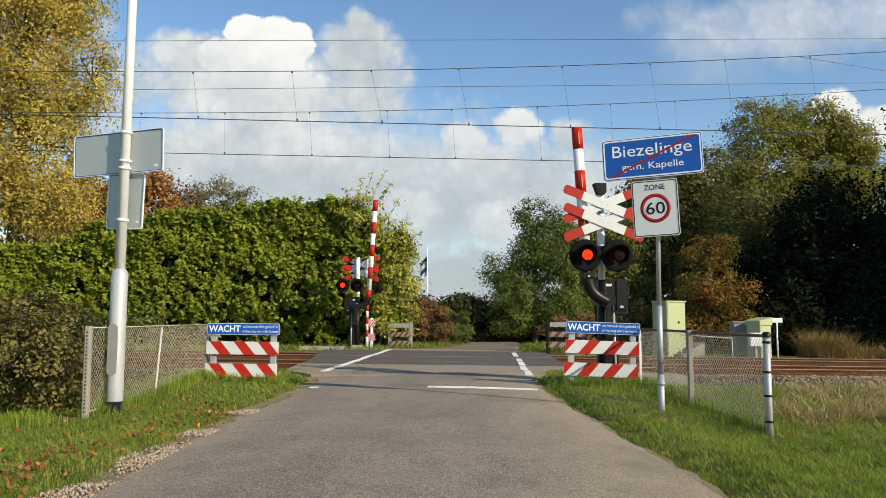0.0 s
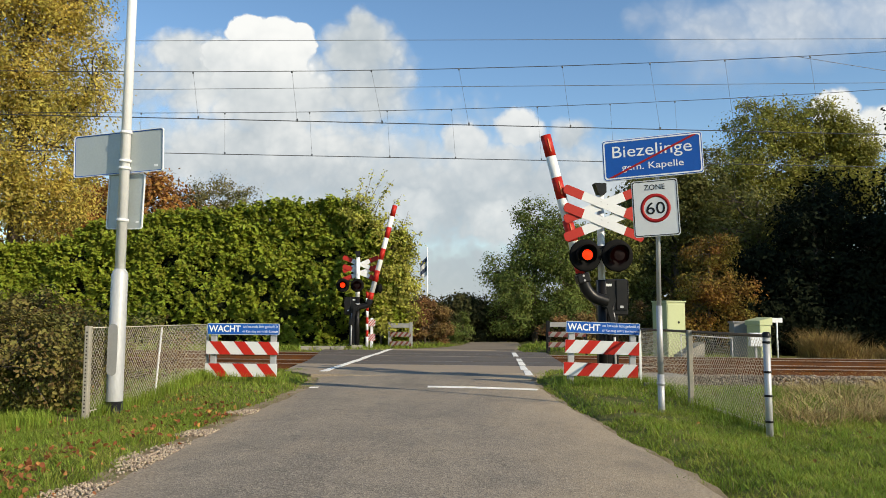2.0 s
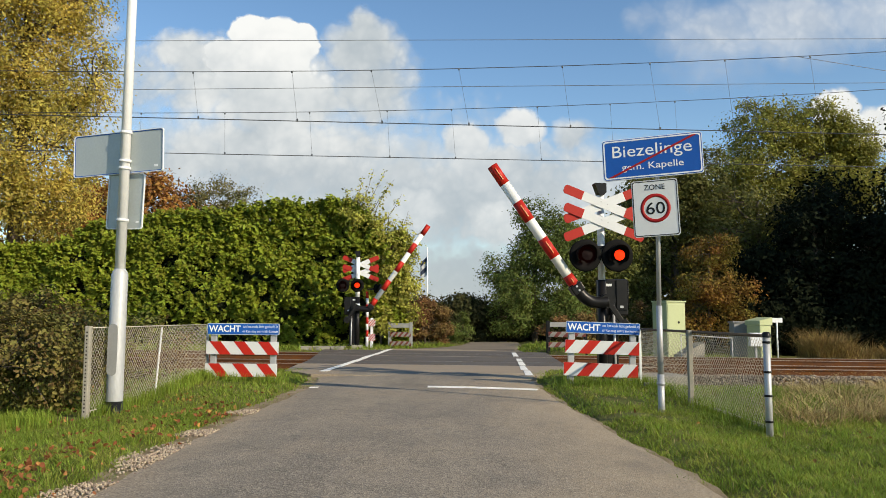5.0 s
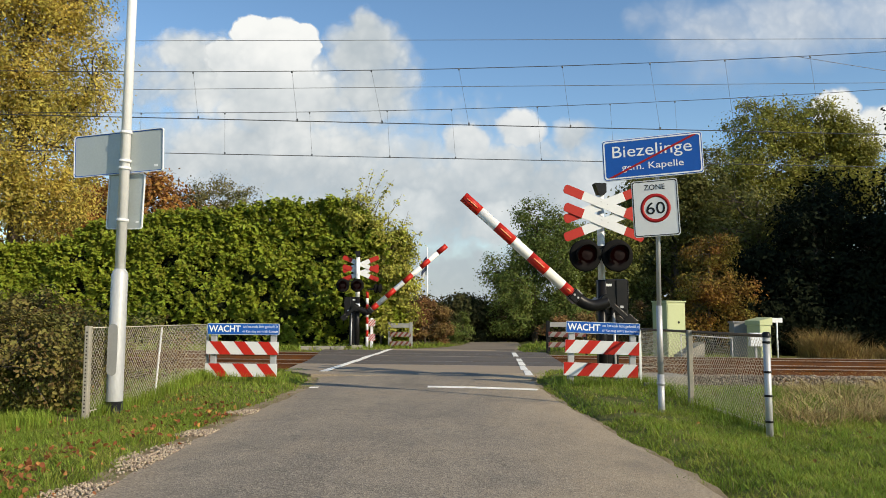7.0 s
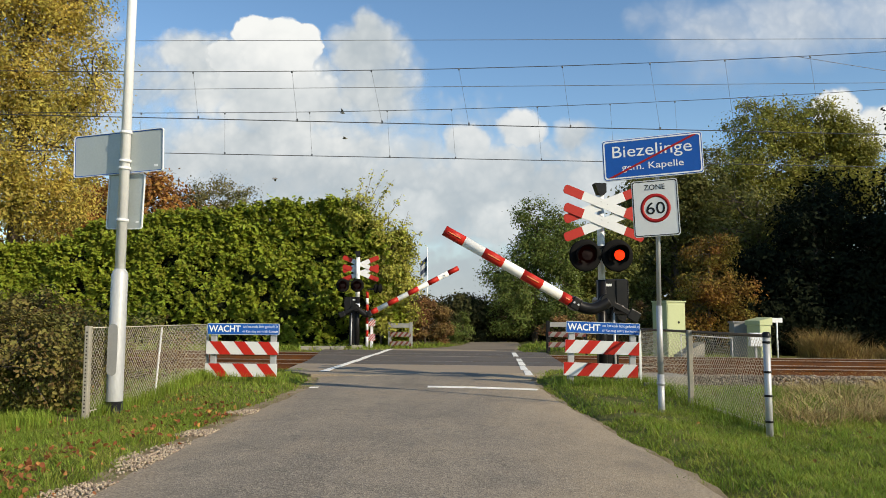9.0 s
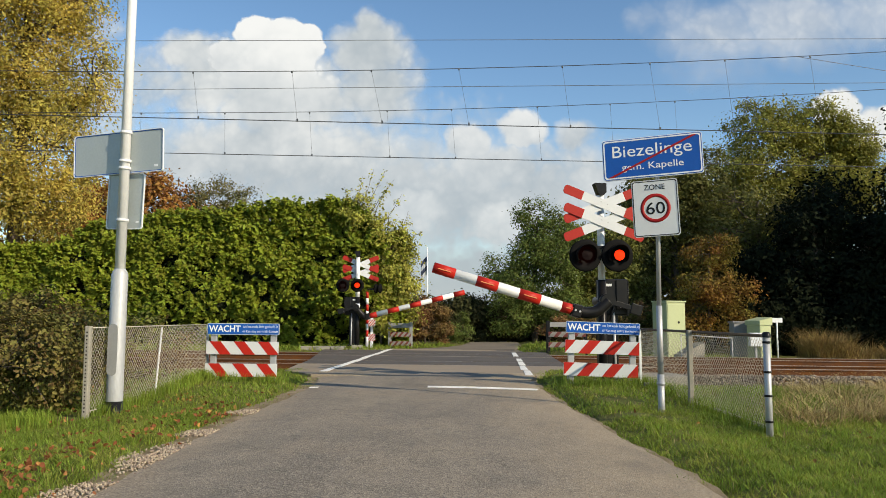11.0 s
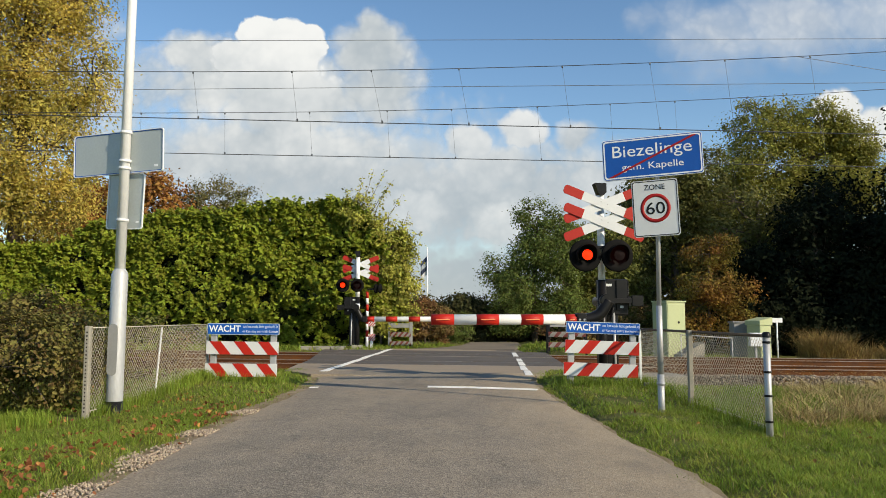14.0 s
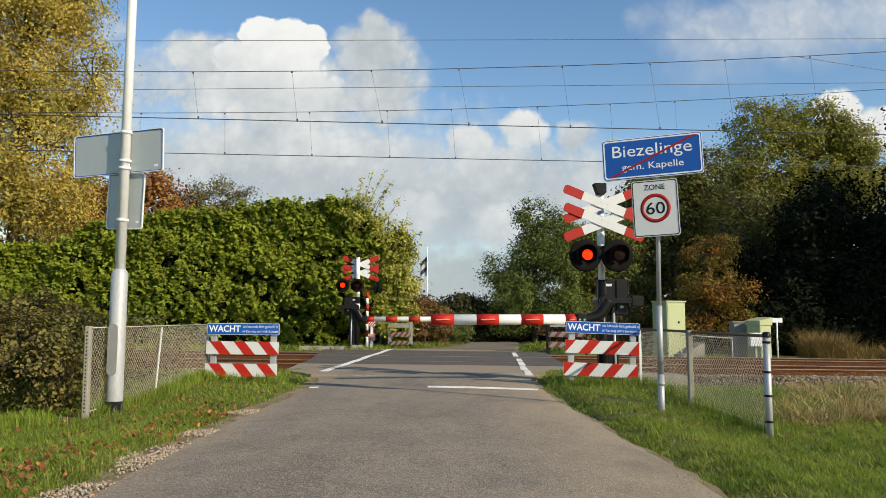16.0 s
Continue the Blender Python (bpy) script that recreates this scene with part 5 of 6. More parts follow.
tree("round_green_tree", (7.6, 38, 0), blob_column(-2.2, 2.4, 1.0, 5.2, 0.3, 5, rb, 1.8), LEAF_OLIVE, "olive green leaves", "broad olive green tree among the far trees", 26000, 0.17, 42, 0.16, clump=0.45)
tree("ash_tree", (19.6, 46, 0), [((-0.3, 0, 12.3), (2.0, 2.0, 1.9)), ((2.6, 0, 12.7), (2.1, 2.0, 1.7)), ((4.9, 0, 11.6), (1.6, 2.0, 1.6)), ((6.0, 0, 10.0), (1.2, 1.6, 1.6)), ((4.3, 0, 12.4), (1.4, 1.5, 1.1)), ((5.7, 0, 11.3), (1.2, 1.4, 1.2)), ((-1.6, 0, 9.9), (1.7, 2.0, 1.7)), ((0.4, 0, 9.9), (2.9, 2.0, 2.0)), ((3.9, 0, 9.2), (2.8, 2.0, 1.8)), ((-1.2, 0, 7.2), (2.8, 2, 2.0)), ((2.5, 0, 6.8), (2.8, 2, 2.0)), ((5.2, 0, 8.4), (1.5, 2, 2.0))],
     leaf_mat("ash_leaf", (0.28, 0.27, 0.055), (0.19, 0.19, 0.04)), "olive green leaves", "tall broad ash tree with airy olive crown", 84000, 0.16, 43, 0.35, clump=0.62, clumps=26, hollow=0.4)
tree("olive_green_tree", (12.5, 42, 0), blob_column(-3.6, 3.4, 1.2, 8.2, 0.35, 6, rb, 2.2) + [((1.9, 0, 9.2), (1.4, 1.4, 1.3)), ((0.6, 0, 8.4), (1.6, 1.4, 1.2))], LEAF_DUSK, "dull olive leaves", "broad dull olive tree in the far wood", 42000, 0.19, 44, 0.3, clump=0.5, hollow=0.3)
tree("olive_green_tree", (15.5, 48.5, 0), blob_column(-5.5, 5.0, 1.6, 8.2, 0.25, 5, rb, 2.2), LEAF_DUSK, "dull olive leaves", "broad dull olive tree closing the far wood", 34000, 0.25, 47, 0.3, clump=0.55, hollow=0.25)
tree("olive_green_tree", (16.5, 40, 0), blob_column(-3.4, 3.4, 1.2, 7.0, 0.3, 6, rb, 2.2), LEAF_DUSK, "dull green leaves", "broad dull green tree in the far wood", 18000, 0.19, 45, 0.3, clump=0.5)
tree("autumn_tree", (10.3, 29.5, 0), blob_column(-1.6, 1.5, 0.9, 3.5, 0.35, 4, rb, 1.0) + [((0.3, 0, 3.9), (0.6, 0.5, 0.4))], LEAF_ORANGE, "orange and green leaves", "small orange autumn tree by the railway", 15000, 0.1, 46, 0.07, clump=0.34)
# seeds 56 to 59 stand out of view, added to cast shade on the others
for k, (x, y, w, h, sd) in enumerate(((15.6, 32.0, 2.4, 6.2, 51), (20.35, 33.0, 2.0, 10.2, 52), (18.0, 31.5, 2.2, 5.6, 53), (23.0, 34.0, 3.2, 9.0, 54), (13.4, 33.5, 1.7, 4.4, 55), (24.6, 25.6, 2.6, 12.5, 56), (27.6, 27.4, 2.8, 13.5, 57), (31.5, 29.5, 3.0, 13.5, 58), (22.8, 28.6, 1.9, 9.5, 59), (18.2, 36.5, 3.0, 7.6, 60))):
    tree("conifer_tree", (x, y, 0), blob_column(-w, w, 0.6, h - 0.6, 0.6, 6, rb, w * 0.8), LEAF_DARK, "green needles darkened for shade", "dense dark conifer beyond the railway", 15000 if x < 21 else 20000, 0.2 if x < 21 else 0.32, sd, 0.2, clump=0.5, hollow=0.4, clumps=30)
tree("purple_bush", (-0.62, 31.3, 0), [((-0.75, 0, 1.1), (0.6, 0.5, 0.6)), ((0.3, 0, 1.2), (0.6, 0.5, 0.55)), ((-0.3, 0, 0.8), (0.85, 0.7, 0.75)), ((0.35, 0, 0.7), (0.7, 0.6, 0.7)), ((0, 0, 1.35), (0.6, 0.5, 0.5)), ((-0.9, 0, 0.6), (0.55, 0.5, 0.65)), ((-0.4, 0, 1.6), (0.4, 0.4, 0.35))], LEAF_PURPLE, "purple brown leaves", "rounded purple brown bush at the road side", 17000, 0.08, 61, 0.05, clump=0.2, category="shrub", group="shrubs")
tree("purple_bush", (0.85, 33.5, 0), [((0, 0, 0.6), (0.4, 0.5, 0.65)), ((-0.3, 0, 0.5), (0.35, 0.5, 0.5))], LEAF_GREEN, "green leaves", "small green bush at the road side", 3000, 0.08, 62, 0.04, clump=0.2, category="shrub", group="shrubs")

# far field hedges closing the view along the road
# the last three, past x = 10, are added as near-black fill for conifer shade
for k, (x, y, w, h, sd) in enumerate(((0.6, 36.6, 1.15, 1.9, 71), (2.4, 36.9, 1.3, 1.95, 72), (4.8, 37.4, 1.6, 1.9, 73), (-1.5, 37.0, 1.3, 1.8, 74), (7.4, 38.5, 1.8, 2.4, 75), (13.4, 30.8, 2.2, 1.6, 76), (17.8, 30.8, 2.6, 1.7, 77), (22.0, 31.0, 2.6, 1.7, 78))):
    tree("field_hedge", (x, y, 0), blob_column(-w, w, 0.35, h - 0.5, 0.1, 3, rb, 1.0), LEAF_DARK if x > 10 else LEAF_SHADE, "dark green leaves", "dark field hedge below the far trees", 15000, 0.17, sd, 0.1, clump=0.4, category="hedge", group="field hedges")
tree("brown_shrub", (4.6, 30.5, 0), [((0, 0, 0.55), (0.7, 0.6, 0.55)), ((0.9, 0, 0.6), (0.6, 0.6, 0.6)), ((1.8, 0.2, 0.7), (0.7, 0.6, 0.7)), ((2.9, 0.4, 0.9), (0.9, 0.6, 0.9))], LEAF_PURPLE, "brown and olive leaves", "low brown shrubs beside the far road", 8000, 0.09, 63, 0.04, clump=0.25, category="shrub", group="shrubs")

# brambles by the near fence
tree("bramble_bush", (-5.6, 8.9, 0), [((0.5, 0, 0.55), (0.85, 0.6, 0.6)), ((-0.5, 0.2, 0.65), (0.9, 0.7, 0.65)), ((-1.6, 0.3, 0.7), (0.9, 0.7, 0.7)), ((0.9, 0.8, 0.65), (0.6, 0.8, 0.6)), ((0.2, 1.2, 0.75), (0.9, 0.8, 0.65)), ((-2.6, 0, 0.7), (0.9, 0.8, 0.7)), ((-1.0, 1.6, 0.8), (1.2, 0.8, 0.7))], LEAF_BRAMBLE, "green and bronze bramble leaves", "tangled bramble bush beside the wire fence", 40000, 0.052, 64, 0.03, clump=0.2, clumps=60, category="shrub", group="shrubs", full=True)
tree("bramble_bush", (-6.6, 12.0, 0), [((0, 0, 0.6), (1.6, 0.8, 0.6)), ((1.5, 0.4, 0.6), (0.9, 0.8, 0.55)), ((-2, 0, 0.7), (1.6, 0.8, 0.7))], LEAF_BRAMBLE, "green and bronze bramble leaves", "tangled bramble bush beside the wire fence", 12000, 0.07, 65, 0.03, clump=0.25, clumps=40, category="shrub", group="shrubs")

# ---- grass, straw, leaves, pebbles ----
rng = np.random.default_rng(12)


def scatter(n, x0, x1, y0, y1, rng, power=1.0):
    y = y0 + (y1 - y0) * rng.random(n) ** power
    return np.column_stack([rng.uniform(x0, x1, n), y])


def bare(y):
    """How far the gravel lies open beside the left road edge, 0 to 1."""
    return np.max([np.clip(1 - ((y - c) / w) ** 2, 0, 1) for c, w in ((4.8, 0.55), (6.2, 0.7), (7.45, 0.35), (9.1, 0.3))], 0)


def off_road(p, gap):
    e = np.array([road_edges(y) for y in p[:, 1]])
    edge = gap + 0.035 * np.sin(p[:, 1] * 3.1) + 0.03 * np.sin(p[:, 1] * 7.7 + 1) + 0.025 * np.sin(p[:, 1] * 19 + 2)
    return p[(p[:, 0] < e[:, 0] - edge - 0.26 * bare(p[:, 1])) | (p[:, 0] > e[:, 1] + edge)]


def heights(p):
    return np.array([ground_z(x, y) for x, y in p]) - 0.005


for name, n, area, h, w, gap, lab in (("verge_grass", 270000, (-6.6, 7.2, 3.8, 9.5), 0.044, 0.0052, -0.03, "green verge grass along the road"),
                                      ("verge_grass", 120000, (-9.5, 11.5, 9.5, 16.4), 0.052, 0.009, -0.02, "green verge grass before the railway"),
                                      ("far_grass", 20000, (-13.0, 10.6, 25.4, 31.0), 0.12, 0.022, 0.1, "rough grass beyond the railway")):
    p = off_road(scatter(n, *area, rng, 1.3 if area[2] < 5 else 1.0), gap)
    dens = np.array([noise.noise((x * 1.1, y * 1.1, 7)) for x, y in p])
    p = p[dens > -0.42 + 0.2 * rng.random(len(p))]
    tint = np.array([noise.noise((x * 1.7, y * 1.7, 3)) + 0.5 * noise.noise((x * 5, y * 5, 5)) for x, y in p]) + 0.5 * rng.normal(0, 0.5, len(p)) > 0.28
    for pick_, m_, lab_ in ((~tint, GRASS, lab), (tint, GRASS_PALE, "sun-bleached patches in the " + lab)):
        g = p[pick_]
        tagged(new(name, blades(name, g, heights(g), np.full(len(g), h) * (1 + 1.1 * np.array([noise.noise((x * 4.5, y * 4.5, 8)) for x, y in g]) + 0.5 * rng.random(len(g)) ** 3), w, m_, rng, 1.7)), lab_, "grass", kind="stuff")
# long tufts round the posts and along the fence foot
cen = np.concatenate([np.column_stack([np.full(90, -3.95), rng.uniform(8.8, 13, 90)]), np.column_stack([np.full(60, 3.28), rng.uniform(7.7, 12.8, 60)]), np.column_stack([rng.uniform(-4, -2.6, 30), rng.normal(12.9, 0.15, 30)]), np.column_stack([rng.uniform(1.9, 3.2, 30), rng.normal(12.5, 0.15, 30)]), np.column_stack([rng.uniform(-7.5, -4.1, 90), rng.normal(8.15, 0.2, 90)])])
p = cen[rng.integers(0, len(cen), 13000)] + rng.normal(0, 0.09, (13000, 2))
p = off_road(p, 0.1)
tagged(new("long_grass", blades("long_grass", p, heights(p), np.full(len(p), 0.15), 0.007, GRASS, rng, 0.6)), "longer grass tufts at the foot of the fences", "grass", kind="stuff")
# rough green grass on the slope towards the railway
ry = rng.uniform(8.4, 16.2, 30000)
p = np.column_stack([ry * rng.uniform(0.36, 0.72, 30000), ry])
p = p[MID_TRACKS + RAIL_SLOPE * p[:, 0] - p[:, 1] > 4.15]
p = p[np.array([noise.noise((x * 1.6, y * 1.6, 9)) for x, y in p]) > -0.15]
tagged(new("rough_grass", blades("rough_grass", p, heights(p), 0.10 + 0.08 * np.sin(p[:, 0] * 4.1) * np.sin(p[:, 1] * 3.3), 0.008, GRASS, rng, 1.4)), "rough green grass on the slope by the railway", "grass", kind="stuff")
# straw-coloured dry grass
cy = rng.uniform(8.3, 12.8, 60)
cen = np.column_stack([cy * rng.uniform(0.455, 0.70, 60), cy])
which = rng.integers(0, 60, 8500)
p = cen[which] + rng.normal(0, 0.17, (8500, 2))
tall = (0.15 + 0.26 * rng.random(60) ** 1.5)[which]
tagged(new("dry_grass", blades("dry_grass", p, heights(p), tall * 0.8, 0.008, STRAW, rng, 3.0)), "tall dry straw-coloured grass beside the railway", "grass", kind="stuff")
cen = np.column_stack([np.concatenate([rng.normal(13.1, 0.65, 22), rng.normal(15.2, 0.15, 3), rng.normal(16.6, 0.25, 7)]), rng.uniform(25.9, 26.8, 32)])
which = rng.integers(0, 32, 6000)
p = cen[which] + rng.normal(0, 0.18, (6000, 2))
tall = (0.25 + 0.6 * rng.random(32))[which]
tagged(new("reeds", blades("reeds", p, heights(p), np.where(p[:, 0] < 14.8, 1.15, 0.8) * tall, 0.02, REED, rng, 1.2)), "dry brown reeds beyond the tracks", "reeds", kind="stuff")
# fallen leaves and pebbles on the verge
p = scatter(2200, -6.5, -1.9, 4.0, 11.5, rng)
p = p[rng.random(len(p)) < np.clip((-p[:, 0] - 1.9) * 1.5, 0, 1)]
p = p[np.array([noise.noise((x * 1.6, y * 1.6, 2)) for x, y in p]) > 0.18]
q = np.column_stack([p, heights(p) + 0.04 + 0.03 * rng.random(len(p))])
tagged(new("fallen_leaves", leaf_cloud("fallen_leaves", q, np.tile((0.0, 0.0, 0.6), (len(q), 1)), 0.040, LEAF_FALLEN, rng, 0.1, 0.6, 1.2, full=True)), "brown fallen leaves lying in the grass", "leaves", kind="stuff")
# drifts of leaves gathered near the road edge
cen = np.array([(-2.95, 5.3), (-2.75, 4.9), (-2.85, 6.0), (-2.55, 9.0), (-2.5, 8.4), (-2.7, 7.2)])
p = cen[rng.integers(0, 6, 260)] + rng.normal(0, 1.0, (260, 2)) * (0.18, 0.26)
p = off_road(p, 0.05)
q = np.column_stack([p, heights(p) + 0.05 + 0.03 * rng.random(len(p))])
tagged(new("fallen_leaves", leaf_cloud("fallen_leaves", q, np.tile((0.0, 0.0, 0.6), (len(q), 1)), 0.046, LEAF_FALLEN, rng, 0.1, 0.6, 1.2, full=True)), "drifts of brown fallen leaves beside the road", "leaves", kind="stuff")
p = scatter(28, 1.9, 6, 4.5, 9, rng)
q = np.column_stack([p, heights(p) + 0.04])
tagged(new("fallen_leaves", leaf_cloud("fallen_leaves", q, np.tile((0.0, 0.0, 0.6), (len(q), 1)), 0.046, LEAF_FALLEN, rng, 0.1, 0.6, 1.2, full=True)), "brown fallen leaves lying in the grass", "leaves", kind="stuff")
p = scatter(5200, 0, 1, 3.9, 9.6, rng)
p = p[rng.random(len(p)) < bare(p[:, 1]) * 0.9 + 0.02]
e = np.array([road_edges(y) for y in p[:, 1]])
p[:, 0] = e[:, 0] + 0.03 - 0.36 * rng.random(len(p)) ** 1.2 * (0.4 + 0.6 * bare(p[:, 1]))
p = p[np.array([noise.noise((x * 4, y * 3, 4)) for x, y in p]) > 0.1 - 0.5 * rng.random(len(p))]
q = np.column_stack([p, 0.002 + 0.006 * rng.random(len(p))])
tagged(new("pebbles", rocks("pebbles", q, 0.0115, PEBBLE, rng)), "pale pebbles strewn along the road edge", "pebbles", kind="stuff")
# dry blades among the verge grass, and brown twigs of the brambles
p = off_road(scatter(9000, -6.6, 7.5, 3.6, 13.0, rng, 1.2), 0.02)
tagged(new("withered_grass", blades("withered_grass", p, heights(p), np.full(len(p), 0.05), 0.006, STRAW, rng, 1.2)), "withered blades among the verge grass", "grass", kind="stuff")


# ---- distant flag and birds ----
flagpole = thing("flagpole", pose(-1.22, 60, 0), "white flagpole with a blue and white flag", "flagpole")
part("pole", tube(bmesh.new(), (0, 0, -0.3), (0, 0, 6.6), 0.06, 0.045, n=10), WHITE, flagpole)
bm = bmesh.new()
g = [[bm.verts.new((-0.05 - 0.10 * i, 0.10 * math.sin(i * 1.1), 5.9 - 0.18 * j - 0.10 * i)) for i in range(6)] for j in range(9)]
for r0, r1 in zip(g, g[1:]):
    for i in range(5):
        f = bm.faces.new((r0[i], r0[i + 1], r1[i + 1], r1[i]))
        f.material_index = (g.index(r0) // 2) % 2
bmesh.ops.solidify(bm, geom=bm.faces[:], thickness=0.01)
flag = part("flag", bm, [FLAG_BLUE, SIGN_WHITE], flagpole, "blue and white striped flag")


def bird(m):
    b = thing("bird", m, "small dark bird in flight", "bird", "birds")
    part("body", turned([(0.0, -0.16), (0.025, -0.13), (0.045, -0.03), (0.04, 0.06), (0.022, 0.12), (0.0, 0.16)], 10), FEATHER, b, "", pose(0, 0, 0, 0, 90, 0), True)
    wings = []
    for s in (-1, 1):
        w = part("wing", prism([(-0.07, 0), (0.08, 0), (0.03, 0.2), (-0.06, 0.34), (-0.09, 0.2)], -0.006, 0.006), FEATHER, b, "", pose(0, 0, 0.02, -90 * s, 0, 0))
        wings.append((s, w))
    return b, wings


birds = [bird(pose(-180, 42, 14)) for _ in range(3)]


# ---- clouds: a far backdrop that glows with daylight ----
def clouds(name, y, puffs, seed, label, x0, x1, z0, z1, gain=1.0, soft=0.25, warp=0.3, grey=(0.44, 0.53, 0.625), white=(0.88, 0.94, 1.0), density=1.0, dark=0.0, billow=0.3, fade=None):
    """A far sheet on which soft puffs (x, z, half width, half height, strength, brightness), in units of the sheet, are broken up by noise.
    billow: how lumpy the rims are; fade: heights between which the sheet thins out downwards."""
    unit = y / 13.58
    m = bpy.data.materials.new(name)
    m.use_nodes = True
    t = m.node_tree
    t.nodes.clear()
    N, L = t.nodes.new, t.links.new

    def math_(op, a, b=None, c=None):
        n_ = N("ShaderNodeMath"); n_.operation = op
        for i, v in enumerate((a, b, c)):
            if v is None:
                continue
            if isinstance(v, (int, float)):
                n_.inputs[i].default_value = v
            else:
                L(v, n_.inputs[i])
        return n_.outputs[0]

    def step(v, lo, hi, top=1.0):
        r = N("ShaderNodeMapRange"); r.interpolation_type = "SMOOTHSTEP"
        socket(r, "From Min", lo); socket(r, "From Max", hi); socket(r, "To Max", top)
        L(v, r.inputs["Value"])
        return r.outputs[0]

    def noise_(scale, detail, rough):
        n_ = N("ShaderNodeTexNoise"); socket(n_, "Scale", scale); socket(n_, "Detail", detail); socket(n_, "Roughness", rough)
        L(mp.outputs[0], n_.inputs["Vector"])
        return n_.outputs

    tc = N("ShaderNodeTexCoord")
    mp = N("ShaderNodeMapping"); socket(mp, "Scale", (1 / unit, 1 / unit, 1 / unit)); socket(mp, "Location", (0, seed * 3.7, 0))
    L(tc.outputs["Object"], mp.inputs[0])
    fine, broad = noise_(1.9, 10, 0.55), noise_(0.8, 7, 0.5)
    sub = N("ShaderNodeVectorMath"); sub.operation = "SUBTRACT"; sub.inputs[1].default_value = (0.5, 0.5, 0.5)
    L(fine["Color"], sub.inputs[0])
    sc = N("ShaderNodeVectorMath"); sc.operation = "SCALE"; sc.inputs["Scale"].default_value = warp * 2
    L(sub.outputs[0], sc.inputs[0])
    add = N("ShaderNodeVectorMath"); add.operation = "ADD"
    L(mp.outputs[0], add.inputs[0]); L(sc.outputs[0], add.inputs[1])
    xyz = N("ShaderNodeSeparateXYZ"); L(add.outputs[0], xyz.inputs[0])
    # round lumps at two sizes
    lumps = None
    for scale, k in ((3.2, 0.65), (7.5, 0.35)):
        vo = N("ShaderNodeTexVoronoi"); vo.feature = "SMOOTH_F1"; socket(vo, "Scale", scale); socket(vo, "Smoothness", 0.35)
        L(add.outputs[0], vo.inputs["Vector"])
        v = math_("MULTIPLY", math_("SUBTRACT", 0.42, vo.outputs["Distance"]), 2 * k)
        lumps = v if lumps is None else math_("ADD", lumps, v)
    field, light, weight = None, None, None
    for cx, cz, rx, rz, k, shine in puffs:
        dx = math_("MULTIPLY", math_("SUBTRACT", xyz.outputs[0], cx), 1 / rx)
        dz = math_("MULTIPLY", math_("SUBTRACT", xyz.outputs[2], cz), 1 / rz)
        v = math_("MULTIPLY", math_("SUBTRACT", 1.0, math_("ADD", math_("MULTIPLY", dx, dx), math_("MULTIPLY", dz, dz))), k)
        vv = math_("MAXIMUM", v, 0.0)
        lt = math_("MULTIPLY", math_("MULTIPLY_ADD", dz, 0.28, shine), vv)
        field = v if field is None else math_("MAXIMUM", field, v)
        light = lt if light is None else math_("ADD", light, lt)
        weight = vv if weight is None else math_("ADD", weight, vv)
    mask = step(math_("ADD", field, math_("MULTIPLY", lumps, billow)), 0.0, soft, density)
    if fade:
        mask = math_("MULTIPLY", mask, step(xyz.outputs[2], *fade))
    lit = math_("DIVIDE", light, math_("ADD", weight, 0.02))
    lit = math_("ADD", lit, math_("MULTIPLY", math_("SUBTRACT", broad["Fac"], 0.5), 1.4))
    lit = math_("ADD", lit, math_("MULTIPLY", math_("SUBTRACT", fine["Fac"], 0.5), 0.25))
    lit = math_("ADD", lit, math_("MULTIPLY", lumps, 0.2))
    mix = N("ShaderNodeMix"); mix.data_type = "RGBA"
    mix.inputs["A"].default_value = (*grey, 1); mix.inputs["B"].default_value = (*white, 1)
    L(step(lit, dark - 0.15, dark + 1.15), mix.inputs["Factor"])
    em = N("ShaderNodeEmission"); em.inputs["Strength"].default_value = gain
    L(mix.outputs["Result"], em.inputs["Color"])
    tr = N("ShaderNodeBsdfTransparent")
    ms = N("ShaderNodeMixShader"); L(mask, ms.inputs[0]); L(tr.outputs[0], ms.inputs[1]); L(em.outputs[0], ms.inputs[2])
    mo = N("ShaderNodeOutputMaterial"); L(ms.outputs[0], mo.inputs[0])
    bm = bmesh.new()
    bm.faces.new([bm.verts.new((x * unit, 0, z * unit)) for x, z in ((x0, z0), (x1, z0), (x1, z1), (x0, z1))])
    ob = part(name, bm, m, None, "", pose(0, y, 0))
    return tagged(ob, label, "cloud", "drifting clouds", kind="structure")


